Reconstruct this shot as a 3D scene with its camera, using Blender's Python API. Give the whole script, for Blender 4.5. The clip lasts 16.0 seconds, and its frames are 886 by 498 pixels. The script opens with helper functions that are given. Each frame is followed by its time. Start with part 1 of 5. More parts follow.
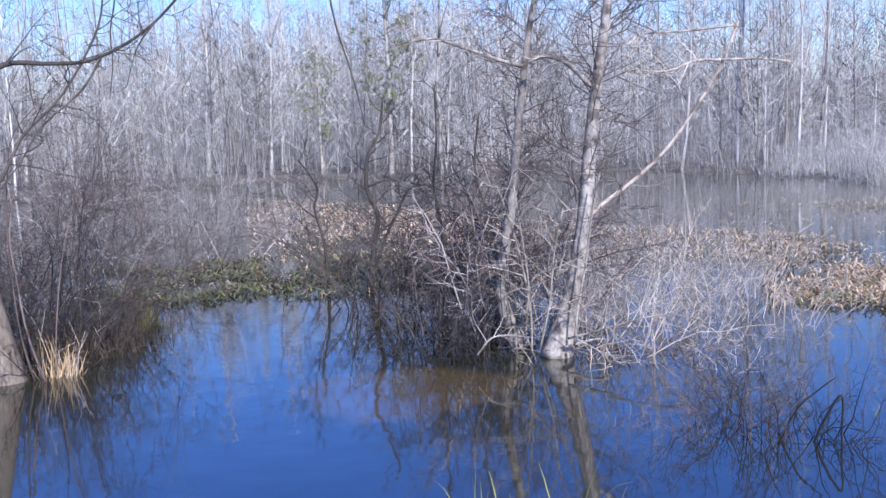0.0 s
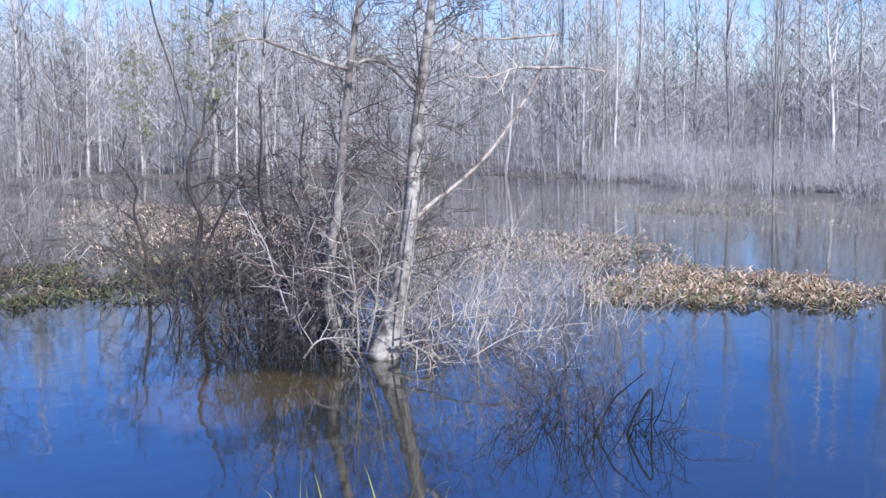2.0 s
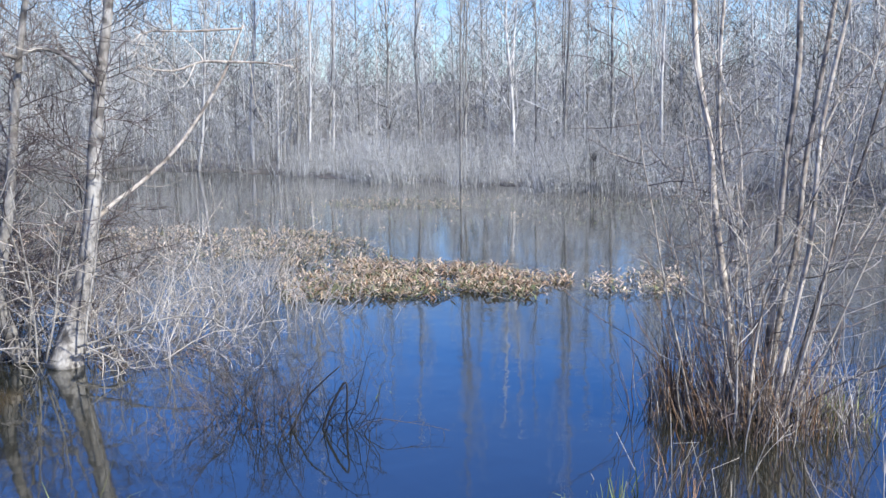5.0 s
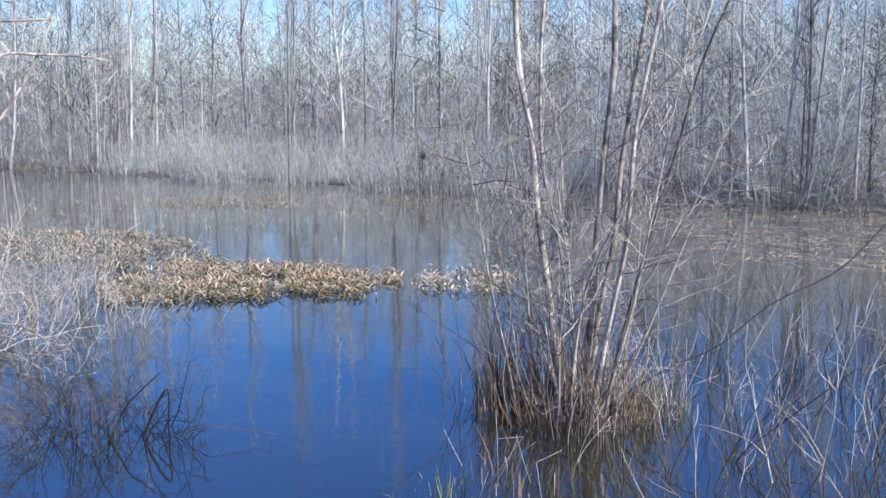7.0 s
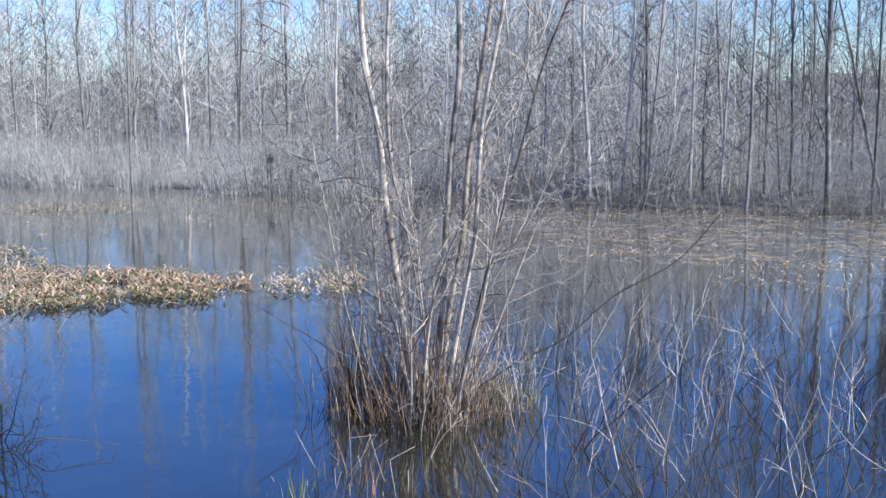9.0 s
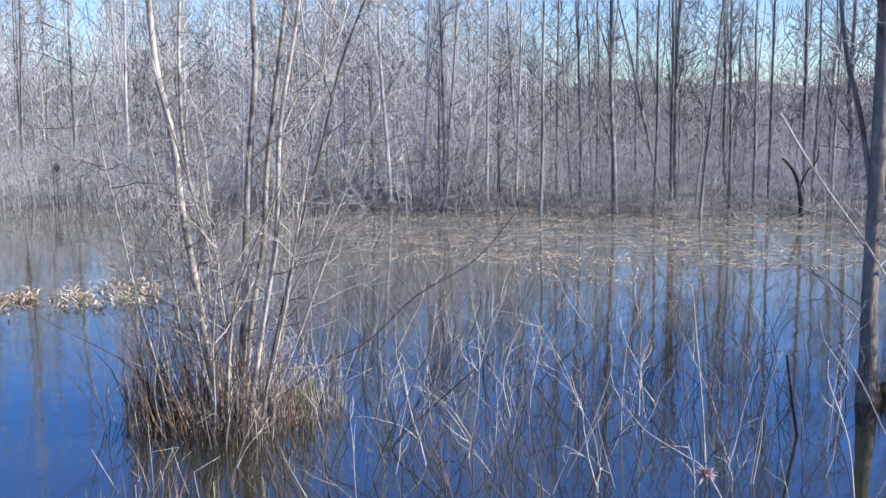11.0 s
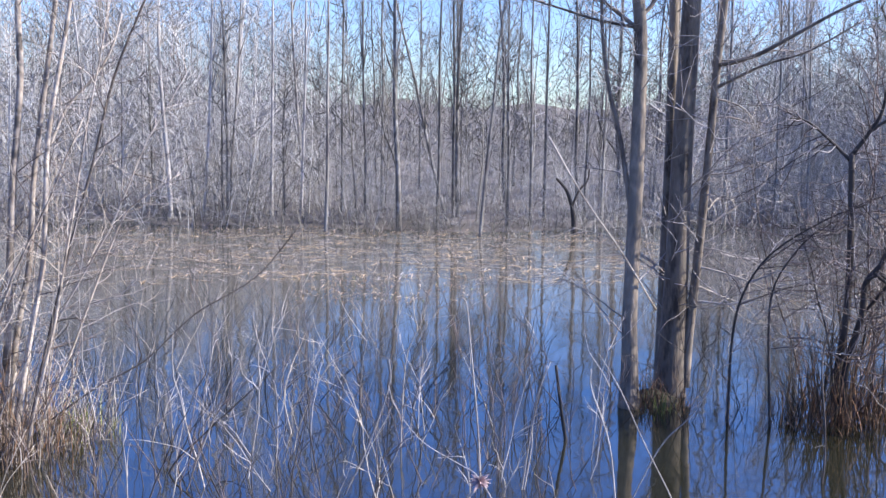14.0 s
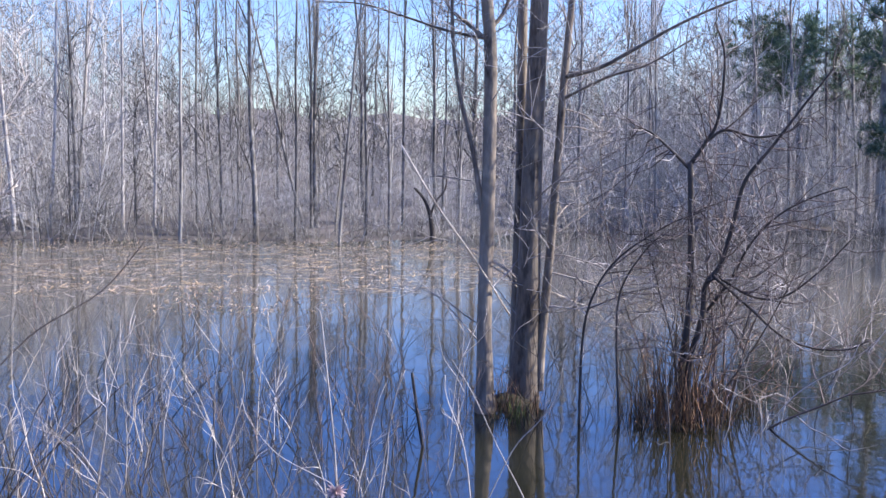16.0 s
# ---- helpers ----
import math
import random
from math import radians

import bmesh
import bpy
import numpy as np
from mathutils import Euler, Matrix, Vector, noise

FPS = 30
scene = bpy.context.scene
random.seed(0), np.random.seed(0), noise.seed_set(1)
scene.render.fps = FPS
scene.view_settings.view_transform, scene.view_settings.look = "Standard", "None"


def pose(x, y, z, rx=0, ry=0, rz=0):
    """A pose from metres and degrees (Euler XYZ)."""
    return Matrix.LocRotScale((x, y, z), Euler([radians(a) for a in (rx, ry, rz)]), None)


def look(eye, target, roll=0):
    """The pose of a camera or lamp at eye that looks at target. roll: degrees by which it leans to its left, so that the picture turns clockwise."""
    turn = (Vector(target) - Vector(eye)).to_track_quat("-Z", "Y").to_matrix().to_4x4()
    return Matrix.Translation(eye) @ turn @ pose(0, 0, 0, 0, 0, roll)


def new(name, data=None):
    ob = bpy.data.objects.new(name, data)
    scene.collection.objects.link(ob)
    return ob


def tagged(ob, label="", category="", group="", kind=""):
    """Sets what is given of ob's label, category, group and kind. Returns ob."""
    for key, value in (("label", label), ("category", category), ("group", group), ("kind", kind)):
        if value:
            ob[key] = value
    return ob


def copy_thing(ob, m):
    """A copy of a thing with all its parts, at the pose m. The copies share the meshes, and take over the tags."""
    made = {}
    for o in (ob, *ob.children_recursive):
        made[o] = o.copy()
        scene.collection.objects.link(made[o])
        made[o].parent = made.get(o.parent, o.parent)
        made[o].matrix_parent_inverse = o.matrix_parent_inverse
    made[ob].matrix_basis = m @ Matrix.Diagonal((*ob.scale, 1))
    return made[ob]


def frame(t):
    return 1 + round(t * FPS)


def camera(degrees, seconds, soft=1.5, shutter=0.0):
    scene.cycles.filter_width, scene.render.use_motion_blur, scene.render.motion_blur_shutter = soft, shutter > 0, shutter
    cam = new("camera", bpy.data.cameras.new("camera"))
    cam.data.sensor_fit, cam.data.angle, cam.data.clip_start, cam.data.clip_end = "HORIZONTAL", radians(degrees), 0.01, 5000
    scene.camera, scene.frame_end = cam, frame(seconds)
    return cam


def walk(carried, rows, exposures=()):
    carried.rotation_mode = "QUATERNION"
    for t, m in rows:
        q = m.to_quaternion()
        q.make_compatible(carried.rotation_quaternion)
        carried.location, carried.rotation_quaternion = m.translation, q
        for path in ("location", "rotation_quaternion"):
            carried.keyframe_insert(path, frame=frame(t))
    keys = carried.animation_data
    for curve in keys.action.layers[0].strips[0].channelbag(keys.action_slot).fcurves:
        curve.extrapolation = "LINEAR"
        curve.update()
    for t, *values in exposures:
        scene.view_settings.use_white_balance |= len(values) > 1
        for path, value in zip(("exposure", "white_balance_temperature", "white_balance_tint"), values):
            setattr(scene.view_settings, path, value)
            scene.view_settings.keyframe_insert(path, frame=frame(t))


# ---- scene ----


def view(az, tilt, lean, x, y, z):
    """Camera pose: heading clockwise from +y, tilt above level and roll, in degrees."""
    a, p = radians(az), radians(tilt)
    way = Vector((math.sin(a) * math.cos(p), math.cos(a) * math.cos(p), math.sin(p)))
    return look((x, y, z), Vector((x, y, z)) + way, lean)


cam = camera(46.72, 16.0, soft=1.5)
walk(cam, [
    (0.0, view(0.00, -6.64, -2.19, -0.105, 0.030, 2.415)),
    (0.5, view(1.85, -6.70, -1.95, -0.102, 0.033, 2.402)),
    (1.0, view(4.33, -6.77, -1.55, -0.102, 0.020, 2.406)),
    (1.5, view(6.94, -6.77, -1.30, -0.099, 0.013, 2.410)),
    (2.0, view(9.64, -6.81, -1.29, -0.086, -0.006, 2.421)),
    (2.5, view(11.42, -6.96, -1.17, -0.084, -0.011, 2.423)),
    (3.0, view(13.45, -7.15, -0.92, -0.082, -0.005, 2.424)),
    (3.5, view(16.27, -7.28, -0.79, -0.065, 0.001, 2.426)),
    (4.0, view(19.59, -7.36, -0.77, -0.046, 0.007, 2.426)),
    (4.5, view(22.92, -7.38, -0.74, -0.029, 0.005, 2.427)),
    (4.7, view(24.36, -7.36, -0.71, -0.026, 0.002, 2.426)),
    (6.8, view(35.26, -7.52, -0.23, 0.042, 0.033, 2.427)),
    (7.0, view(35.91, -7.49, -0.08, 0.037, 0.027, 2.428)),
    (7.5, view(38.53, -7.52, 0.13, 0.045, 0.034, 2.426)),
    (8.0, view(40.74, -7.54, 0.20, 0.059, 0.043, 2.423)),
    (8.2, view(41.37, -7.52, 0.25, 0.068, 0.041, 2.414)),
    (10.3, view(50.76, -7.06, -0.77, 0.067, 0.051, 2.365)),
    (10.5, view(51.98, -7.07, -0.68, 0.068, 0.046, 2.372)),
    (11.0, view(55.32, -7.00, -0.42, 0.069, 0.036, 2.350)),
    (11.5, view(57.20, -6.94, 0.04, 0.060, 0.038, 2.355)),
    (12.0, view(59.39, -6.74, 0.18, 0.058, 0.018, 2.366)),
    (12.5, view(61.57, -6.46, 0.23, 0.041, -0.009, 2.369)),
    (13.0, view(63.71, -6.24, 0.35, 0.035, -0.035, 2.368)),
    (13.5, view(66.03, -6.12, 0.58, 0.037, -0.048, 2.359)),
    (14.0, view(67.23, -6.03, 0.74, 0.027, -0.045, 2.361)),
    (14.5, view(68.66, -5.92, 0.61, 0.036, -0.062, 2.363)),
    (15.0, view(70.37, -5.77, 0.66, 0.031, -0.073, 2.361)),
    (15.5, view(72.48, -5.62, 0.70, 0.024, -0.086, 2.367)),
    (16.0, view(75.00, -5.38, 0.68, 0.027, -0.101, 2.355)),
], exposures=[(0.0, 0.60, 5450, 17), (4.5, 0.63, 5650, 6), (7.0, 0.65, 5720, 5), (10.5, 0.77, 5850, 7), (16.0, 1.05, 6050, 15)])

# ---- sky, sun ----
SUN_AZ, SUN_EL = 160.0, 38.0
world = bpy.data.worlds.new("sky")
scene.world = world
world.use_nodes = True
wn = world.node_tree.nodes
sky = wn.new("ShaderNodeTexSky")
sky.sky_type = "NISHITA"
sky.sun_disc = False
sky.sun_elevation, sky.sun_rotation = radians(SUN_EL), radians(SUN_AZ)
sky.air_density, sky.dust_density, sky.ozone_density = 1.0, 0.35, 3.5
wn["Background"].inputs["Strength"].default_value = 0.135
deep = wn.new("ShaderNodeHueSaturation")
deep.inputs["Hue"].default_value = 0.521
# haze: the sky pales smoothly towards the horizon all round
up_co, up_xyz, up_sat, up_val = (wn.new("ShaderNode" + k) for k in ("TexCoord", "SeparateXYZ", "MapRange", "MapRange"))
for node, low, high in ((up_sat, 1.1, 1.32), (up_val, 0.74, 1.1)):
    node.interpolation_type = "SMOOTHSTEP"
    node.inputs["From Min"].default_value, node.inputs["From Max"].default_value = 0.02, 0.24
    node.inputs["To Min"].default_value, node.inputs["To Max"].default_value = low, high
    world.node_tree.links.new(up_xyz.outputs["Z"], node.inputs["Value"])
world.node_tree.links.new(up_co.outputs["Generated"], up_xyz.inputs["Vector"])
world.node_tree.links.new(up_sat.outputs["Result"], deep.inputs["Saturation"])
world.node_tree.links.new(up_val.outputs["Result"], deep.inputs["Value"])
world.node_tree.links.new(sky.outputs["Color"], deep.inputs["Color"])
world.node_tree.links.new(deep.outputs["Color"], wn["Background"].inputs["Color"])
sun_light = bpy.data.lights.new("sun", "SUN")
sun_light.energy, sun_light.angle, sun_light.color = 5.0, radians(0.53), (1.0, 0.93, 0.835)
sun = new("sun", sun_light)
sun_way = Vector((math.sin(radians(SUN_AZ)) * math.cos(radians(SUN_EL)), math.cos(radians(SUN_AZ)) * math.cos(radians(SUN_EL)), math.sin(radians(SUN_EL))))
sun.matrix_world = look(sun_way * 50, (0, 0, 0))

# ---- materials ----
def material(name, dark, light, scale=6.0, rough=0.85, stretch=(1, 1, 1), bump=0.4, fine=40.0, spread=0.25, coat=None, spots=None):
    """Two scales of noise between two colours, with relief; spread varies the tone from thing to thing."""
    m = bpy.data.materials.new(name)
    m.use_nodes = True
    nt, n = m.node_tree, m.node_tree.nodes
    b = n["Principled BSDF"]
    b.inputs["Roughness"].default_value = rough
    tc, mp = n.new("ShaderNodeTexCoord"), n.new("ShaderNodeMapping")
    mp.inputs["Scale"].default_value = stretch
    nt.links.new(tc.outputs["Object"], mp.inputs["Vector"])
    big, small = n.new("ShaderNodeTexNoise"), n.new("ShaderNodeTexNoise")
    big.inputs["Scale"].default_value, small.inputs["Scale"].default_value = scale, fine
    big.inputs["Detail"].default_value, small.inputs["Detail"].default_value = 4.0, 3.0
    for t in (big, small):
        nt.links.new(mp.outputs["Vector"], t.inputs["Vector"])
    add = n.new("ShaderNodeMath")
    add.operation = "MULTIPLY_ADD"
    nt.links.new(small.outputs["Fac"], add.inputs[0])
    add.inputs[1].default_value = 0.5
    nt.links.new(big.outputs["Fac"], add.inputs[2])
    ramp = n.new("ShaderNodeValToRGB")
    ramp.color_ramp.elements[0].position, ramp.color_ramp.elements[1].position = 0.52, 0.98
    ramp.color_ramp.elements[0].color, ramp.color_ramp.elements[1].color = (*dark, 1), (*light, 1)
    nt.links.new(add.outputs[0], ramp.inputs["Fac"])
    colour = ramp.outputs["Color"]
    if spots:
        sp, sr, mx = n.new("ShaderNodeTexNoise"), n.new("ShaderNodeValToRGB"), n.new("ShaderNodeMixRGB")
        sp.inputs["Scale"].default_value = spots[1]
        sp.inputs["Detail"].default_value = 5.0
        nt.links.new(tc.outputs["Object"], sp.inputs["Vector"])
        sr.color_ramp.elements[0].position, sr.color_ramp.elements[1].position = 0.5, 0.62
        nt.links.new(sp.outputs["Fac"], sr.inputs["Fac"])
        nt.links.new(sr.outputs["Color"], mx.inputs["Fac"])
        nt.links.new(colour, mx.inputs["Color1"])
        mx.inputs["Color2"].default_value = (*spots[0], 1)
        colour = mx.outputs["Color"]
    info, geo, hs = n.new("ShaderNodeObjectInfo"), n.new("ShaderNodeNewGeometry"), n.new("ShaderNodeHueSaturation")
    mix = n.new("ShaderNodeMath")
    mix.operation = "ADD"
    nt.links.new(info.outputs["Random"], mix.inputs[0])
    nt.links.new(geo.outputs["Random Per Island"], mix.inputs[1])
    rng = n.new("ShaderNodeMapRange")
    rng.inputs["From Max"].default_value = 2.0
    rng.inputs["To Min"].default_value, rng.inputs["To Max"].default_value = 1.0 - spread * 1.6, 1.0 + spread * 1.6
    nt.links.new(mix.outputs[0], rng.inputs["Value"])
    nt.links.new(rng.outputs["Result"], hs.inputs["Value"])
    nt.links.new(colour, hs.inputs["Color"])
    nt.links.new(hs.outputs["Color"], b.inputs["Base Color"])
    if bump:
        bp = n.new("ShaderNodeBump")
        bp.inputs["Strength"].default_value, bp.inputs["Distance"].default_value = bump, 0.02
        nt.links.new(add.outputs[0], bp.inputs["Height"])
        nt.links.new(bp.outputs["Normal"], b.inputs["Normal"])
    return m


BARK_PALE = material("bark_pale", (0.13, 0.108, 0.085), (0.44, 0.395, 0.335), 5, stretch=(1, 1, 0.35), spots=((0.10, 0.085, 0.07), 7.0))
BARK_TAN = material("bark_tan", (0.27, 0.205, 0.15), (0.64, 0.55, 0.445), 6, stretch=(1, 1, 0.4), spots=((0.16, 0.13, 0.10), 9.0))
BARK_GREY = material("bark_grey", (0.045, 0.033, 0.024), (0.33, 0.265, 0.195), 6, stretch=(1, 1, 0.25), bump=0.8, spots=((0.19, 0.155, 0.115), 5.0))
BARK_DARK = material("bark_dark", (0.024, 0.019, 0.015), (0.105, 0.084, 0.066), 8, stretch=(1, 1, 0.2), bump=0.7)
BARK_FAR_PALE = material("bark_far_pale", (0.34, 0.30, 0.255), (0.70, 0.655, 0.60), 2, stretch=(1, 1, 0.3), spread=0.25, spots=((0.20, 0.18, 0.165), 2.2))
# darker copy of the far bark, with shade put into its colour
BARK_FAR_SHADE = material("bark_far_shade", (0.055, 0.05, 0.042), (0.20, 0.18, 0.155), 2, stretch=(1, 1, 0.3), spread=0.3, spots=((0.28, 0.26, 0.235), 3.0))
BARK_FAR_DARK = material("bark_far_dark", (0.16, 0.145, 0.12), (0.42, 0.385, 0.33), 2, stretch=(1, 1, 0.3), spread=0.3, spots=((0.10, 0.085, 0.08), 2.6))
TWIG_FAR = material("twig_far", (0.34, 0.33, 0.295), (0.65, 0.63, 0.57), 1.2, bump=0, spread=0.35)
# twig tone lightened so that the colour carries the haze of distance
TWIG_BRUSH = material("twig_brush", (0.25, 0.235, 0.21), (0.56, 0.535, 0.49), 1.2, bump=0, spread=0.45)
# darker copy of twig_brush, with shade put into its colour
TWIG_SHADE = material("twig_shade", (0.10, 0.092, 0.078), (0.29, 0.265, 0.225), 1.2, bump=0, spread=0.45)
TWIG_GREY = material("twig_grey", (0.20, 0.17, 0.15), (0.50, 0.45, 0.40), 3, bump=0, spread=0.4)
TWIG_TAN = material("twig_tan", (0.28, 0.225, 0.165), (0.60, 0.52, 0.42), 3, bump=0, spread=0.4)
TWIG_DARK = material("twig_dark", (0.035, 0.028, 0.024), (0.11, 0.088, 0.072), 3, bump=0, spread=0.4)
TWIG_WET = material("twig_wet", (0.007, 0.006, 0.006), (0.022, 0.019, 0.018), 3, bump=0, rough=0.6, spread=0.3)
TWIG_RED = material("twig_red", (0.06, 0.043, 0.036), (0.175, 0.13, 0.108), 3, bump=0, spread=0.4)
REED = material("reed", (0.30, 0.19, 0.09), (0.66, 0.50, 0.29), 4, bump=0, spread=0.45)
REED_BROWN = material("reed_brown", (0.13, 0.065, 0.03), (0.34, 0.19, 0.09), 4, bump=0, spread=0.45)
REED_GREYED = material("reed_greyed", (0.075, 0.048, 0.03), (0.31, 0.21, 0.135), 4, bump=0, spread=0.45)
MOSS = material("moss", (0.022, 0.018, 0.010), (0.085, 0.068, 0.030), 9, rough=0.95, bump=0.8, spread=0.1)
REED_DARK = material("reed_dark", (0.024, 0.016, 0.008), (0.105, 0.073, 0.035), 4, bump=0, spread=0.45)
REED_GREEN = material("reed_green", (0.10, 0.12, 0.025), (0.24, 0.25, 0.06), 4, bump=0, spread=0.4)
LEAF_DEAD = material("leaf_dead", (0.42, 0.275, 0.15), (0.86, 0.67, 0.46), 3, bump=0, rough=0.6, spread=0.4)
LEAF_GREEN = material("leaf_green", (0.05, 0.06, 0.017), (0.23, 0.24, 0.075), 3, bump=0, rough=0.5, spread=0.4)
NEEDLE = material("needle", (0.075, 0.115, 0.065), (0.19, 0.25, 0.14), 1.5, bump=0, spread=0.35)
NEEDLE_LIGHT = material("needle_light", (0.10, 0.115, 0.05), (0.20, 0.215, 0.095), 1.5, bump=0, spread=0.35)
PETAL = material("petal", (0.45, 0.30, 0.27), (0.78, 0.62, 0.58), 9, bump=0, spread=0.3)
MUD = material("mud", (0.06, 0.05, 0.038), (0.19, 0.16, 0.125), 0.6, rough=0.9, fine=9.0, bump=0.6, spread=0.0)

WATER = bpy.data.materials.new("water")
WATER.use_nodes = True
wt, wb = WATER.node_tree, WATER.node_tree.nodes["Principled BSDF"]
wb.inputs["Roughness"].default_value = 0.045
wb.inputs["IOR"].default_value = 2.4
silt, silt_ramp = wt.nodes.new("ShaderNodeTexNoise"), wt.nodes.new("ShaderNodeValToRGB")
w_tc = wt.nodes.new("ShaderNodeTexCoord")
silt.inputs["Scale"].default_value = 0.35
silt.inputs["Detail"].default_value = 3.0
silt_ramp.color_ramp.elements[0].color, silt_ramp.color_ramp.elements[1].color = (0.012, 0.0125, 0.0075, 1), (0.028, 0.027, 0.015, 1)
wt.links.new(w_tc.outputs["Object"], silt.inputs["Vector"])
wt.links.new(silt.outputs["Fac"], silt_ramp.inputs["Fac"])
# the trees' brown reflection, painted as a patch on the water by the twin trunks
refl_map, refl_len, refl_add, refl_ramp, refl_mix = (wt.nodes.new("ShaderNode" + k) for k in ("Mapping", "VectorMath", "Math", "ValToRGB", "MixRGB"))
refl_map.vector_type = "TEXTURE"
refl_map.inputs["Location"].default_value, refl_map.inputs["Scale"].default_value = (-0.5, 9.45, 0), (2.0, 1.95, 1.0)
refl_len.operation = "LENGTH"
refl_add.operation = "MULTIPLY_ADD"
refl_add.inputs[1].default_value = 0.7
wt.links.new(w_tc.outputs["Object"], refl_map.inputs["Vector"])
wt.links.new(refl_map.outputs["Vector"], refl_len.inputs[0])
blot = wt.nodes.new("ShaderNodeTexNoise")
blot.inputs["Scale"].default_value, blot.inputs["Detail"].default_value = 0.9, 4.0
wt.links.new(w_tc.outputs["Object"], blot.inputs["Vector"])
wt.links.new(blot.outputs["Fac"], refl_add.inputs[0])
wt.links.new(refl_len.outputs["Value"], refl_add.inputs[2])
refl_ramp.color_ramp.elements[0].position, refl_ramp.color_ramp.elements[1].position = 0.78, 0.93
refl_ramp.color_ramp.elements[0].color, refl_ramp.color_ramp.elements[1].color = (1, 1, 1, 1), (0, 0, 0, 1)
wt.links.new(refl_add.outputs[0], refl_ramp.inputs["Fac"])
wt.links.new(refl_ramp.outputs["Color"], refl_mix.inputs["Fac"])
wt.links.new(silt_ramp.outputs["Color"], refl_mix.inputs["Color1"])
refl_mix.inputs["Color2"].default_value = (0.066, 0.047, 0.019, 1)
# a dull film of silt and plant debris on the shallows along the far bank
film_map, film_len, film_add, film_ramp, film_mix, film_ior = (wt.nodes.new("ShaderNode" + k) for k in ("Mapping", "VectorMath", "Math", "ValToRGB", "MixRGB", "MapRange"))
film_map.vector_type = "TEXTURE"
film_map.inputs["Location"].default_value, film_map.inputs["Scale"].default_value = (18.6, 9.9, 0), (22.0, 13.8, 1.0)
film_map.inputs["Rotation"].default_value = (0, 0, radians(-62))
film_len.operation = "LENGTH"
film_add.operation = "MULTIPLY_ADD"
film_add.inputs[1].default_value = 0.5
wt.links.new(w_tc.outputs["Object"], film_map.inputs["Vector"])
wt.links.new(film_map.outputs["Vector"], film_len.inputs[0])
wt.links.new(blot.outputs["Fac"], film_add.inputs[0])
# cove: the film colour also paints in the brown reflection of the wood
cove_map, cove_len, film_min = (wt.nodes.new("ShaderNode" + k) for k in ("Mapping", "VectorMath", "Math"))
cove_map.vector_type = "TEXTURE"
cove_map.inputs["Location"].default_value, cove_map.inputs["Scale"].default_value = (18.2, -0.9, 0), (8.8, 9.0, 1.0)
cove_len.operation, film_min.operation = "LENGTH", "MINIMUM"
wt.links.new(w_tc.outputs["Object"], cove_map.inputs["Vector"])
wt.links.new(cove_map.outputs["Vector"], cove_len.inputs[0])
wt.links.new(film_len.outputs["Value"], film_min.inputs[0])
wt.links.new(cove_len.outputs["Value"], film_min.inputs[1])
# reach: the film colour also lightens the water for pale brush haze
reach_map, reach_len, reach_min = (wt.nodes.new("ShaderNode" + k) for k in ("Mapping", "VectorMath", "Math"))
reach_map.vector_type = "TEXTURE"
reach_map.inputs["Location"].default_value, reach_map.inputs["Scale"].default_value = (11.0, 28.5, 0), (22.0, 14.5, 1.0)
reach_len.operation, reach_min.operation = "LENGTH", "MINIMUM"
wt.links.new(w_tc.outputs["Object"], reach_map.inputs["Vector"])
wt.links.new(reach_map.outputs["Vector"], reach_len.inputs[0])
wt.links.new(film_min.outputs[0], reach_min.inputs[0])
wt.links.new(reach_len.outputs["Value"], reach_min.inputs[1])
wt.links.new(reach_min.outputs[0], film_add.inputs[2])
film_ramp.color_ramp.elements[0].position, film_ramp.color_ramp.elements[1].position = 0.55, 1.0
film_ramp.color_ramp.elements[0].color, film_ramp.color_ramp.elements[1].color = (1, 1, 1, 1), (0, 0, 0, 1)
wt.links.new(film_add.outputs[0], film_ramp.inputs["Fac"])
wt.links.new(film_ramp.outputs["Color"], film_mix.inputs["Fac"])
wt.links.new(refl_mix.outputs["Color"], film_mix.inputs["Color1"])
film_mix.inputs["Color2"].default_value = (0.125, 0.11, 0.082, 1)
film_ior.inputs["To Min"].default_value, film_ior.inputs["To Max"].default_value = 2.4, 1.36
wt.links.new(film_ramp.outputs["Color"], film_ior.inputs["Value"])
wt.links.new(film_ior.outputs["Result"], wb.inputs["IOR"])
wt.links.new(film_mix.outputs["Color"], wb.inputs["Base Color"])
ripple, w_bump = wt.nodes.new("ShaderNodeTexNoise"), wt.nodes.new("ShaderNodeBump")
ripple.inputs["Scale"].default_value = 2.2
ripple.inputs["Detail"].default_value = 3.0
w_bump.inputs["Strength"].default_value, w_bump.inputs["Distance"].default_value = 0.07, 0.05
wt.links.new(w_tc.outputs["Object"], ripple.inputs["Vector"])
wt.links.new(ripple.outputs["Fac"], w_bump.inputs["Height"])
wt.links.new(w_bump.outputs["Normal"], wb.inputs["Normal"])


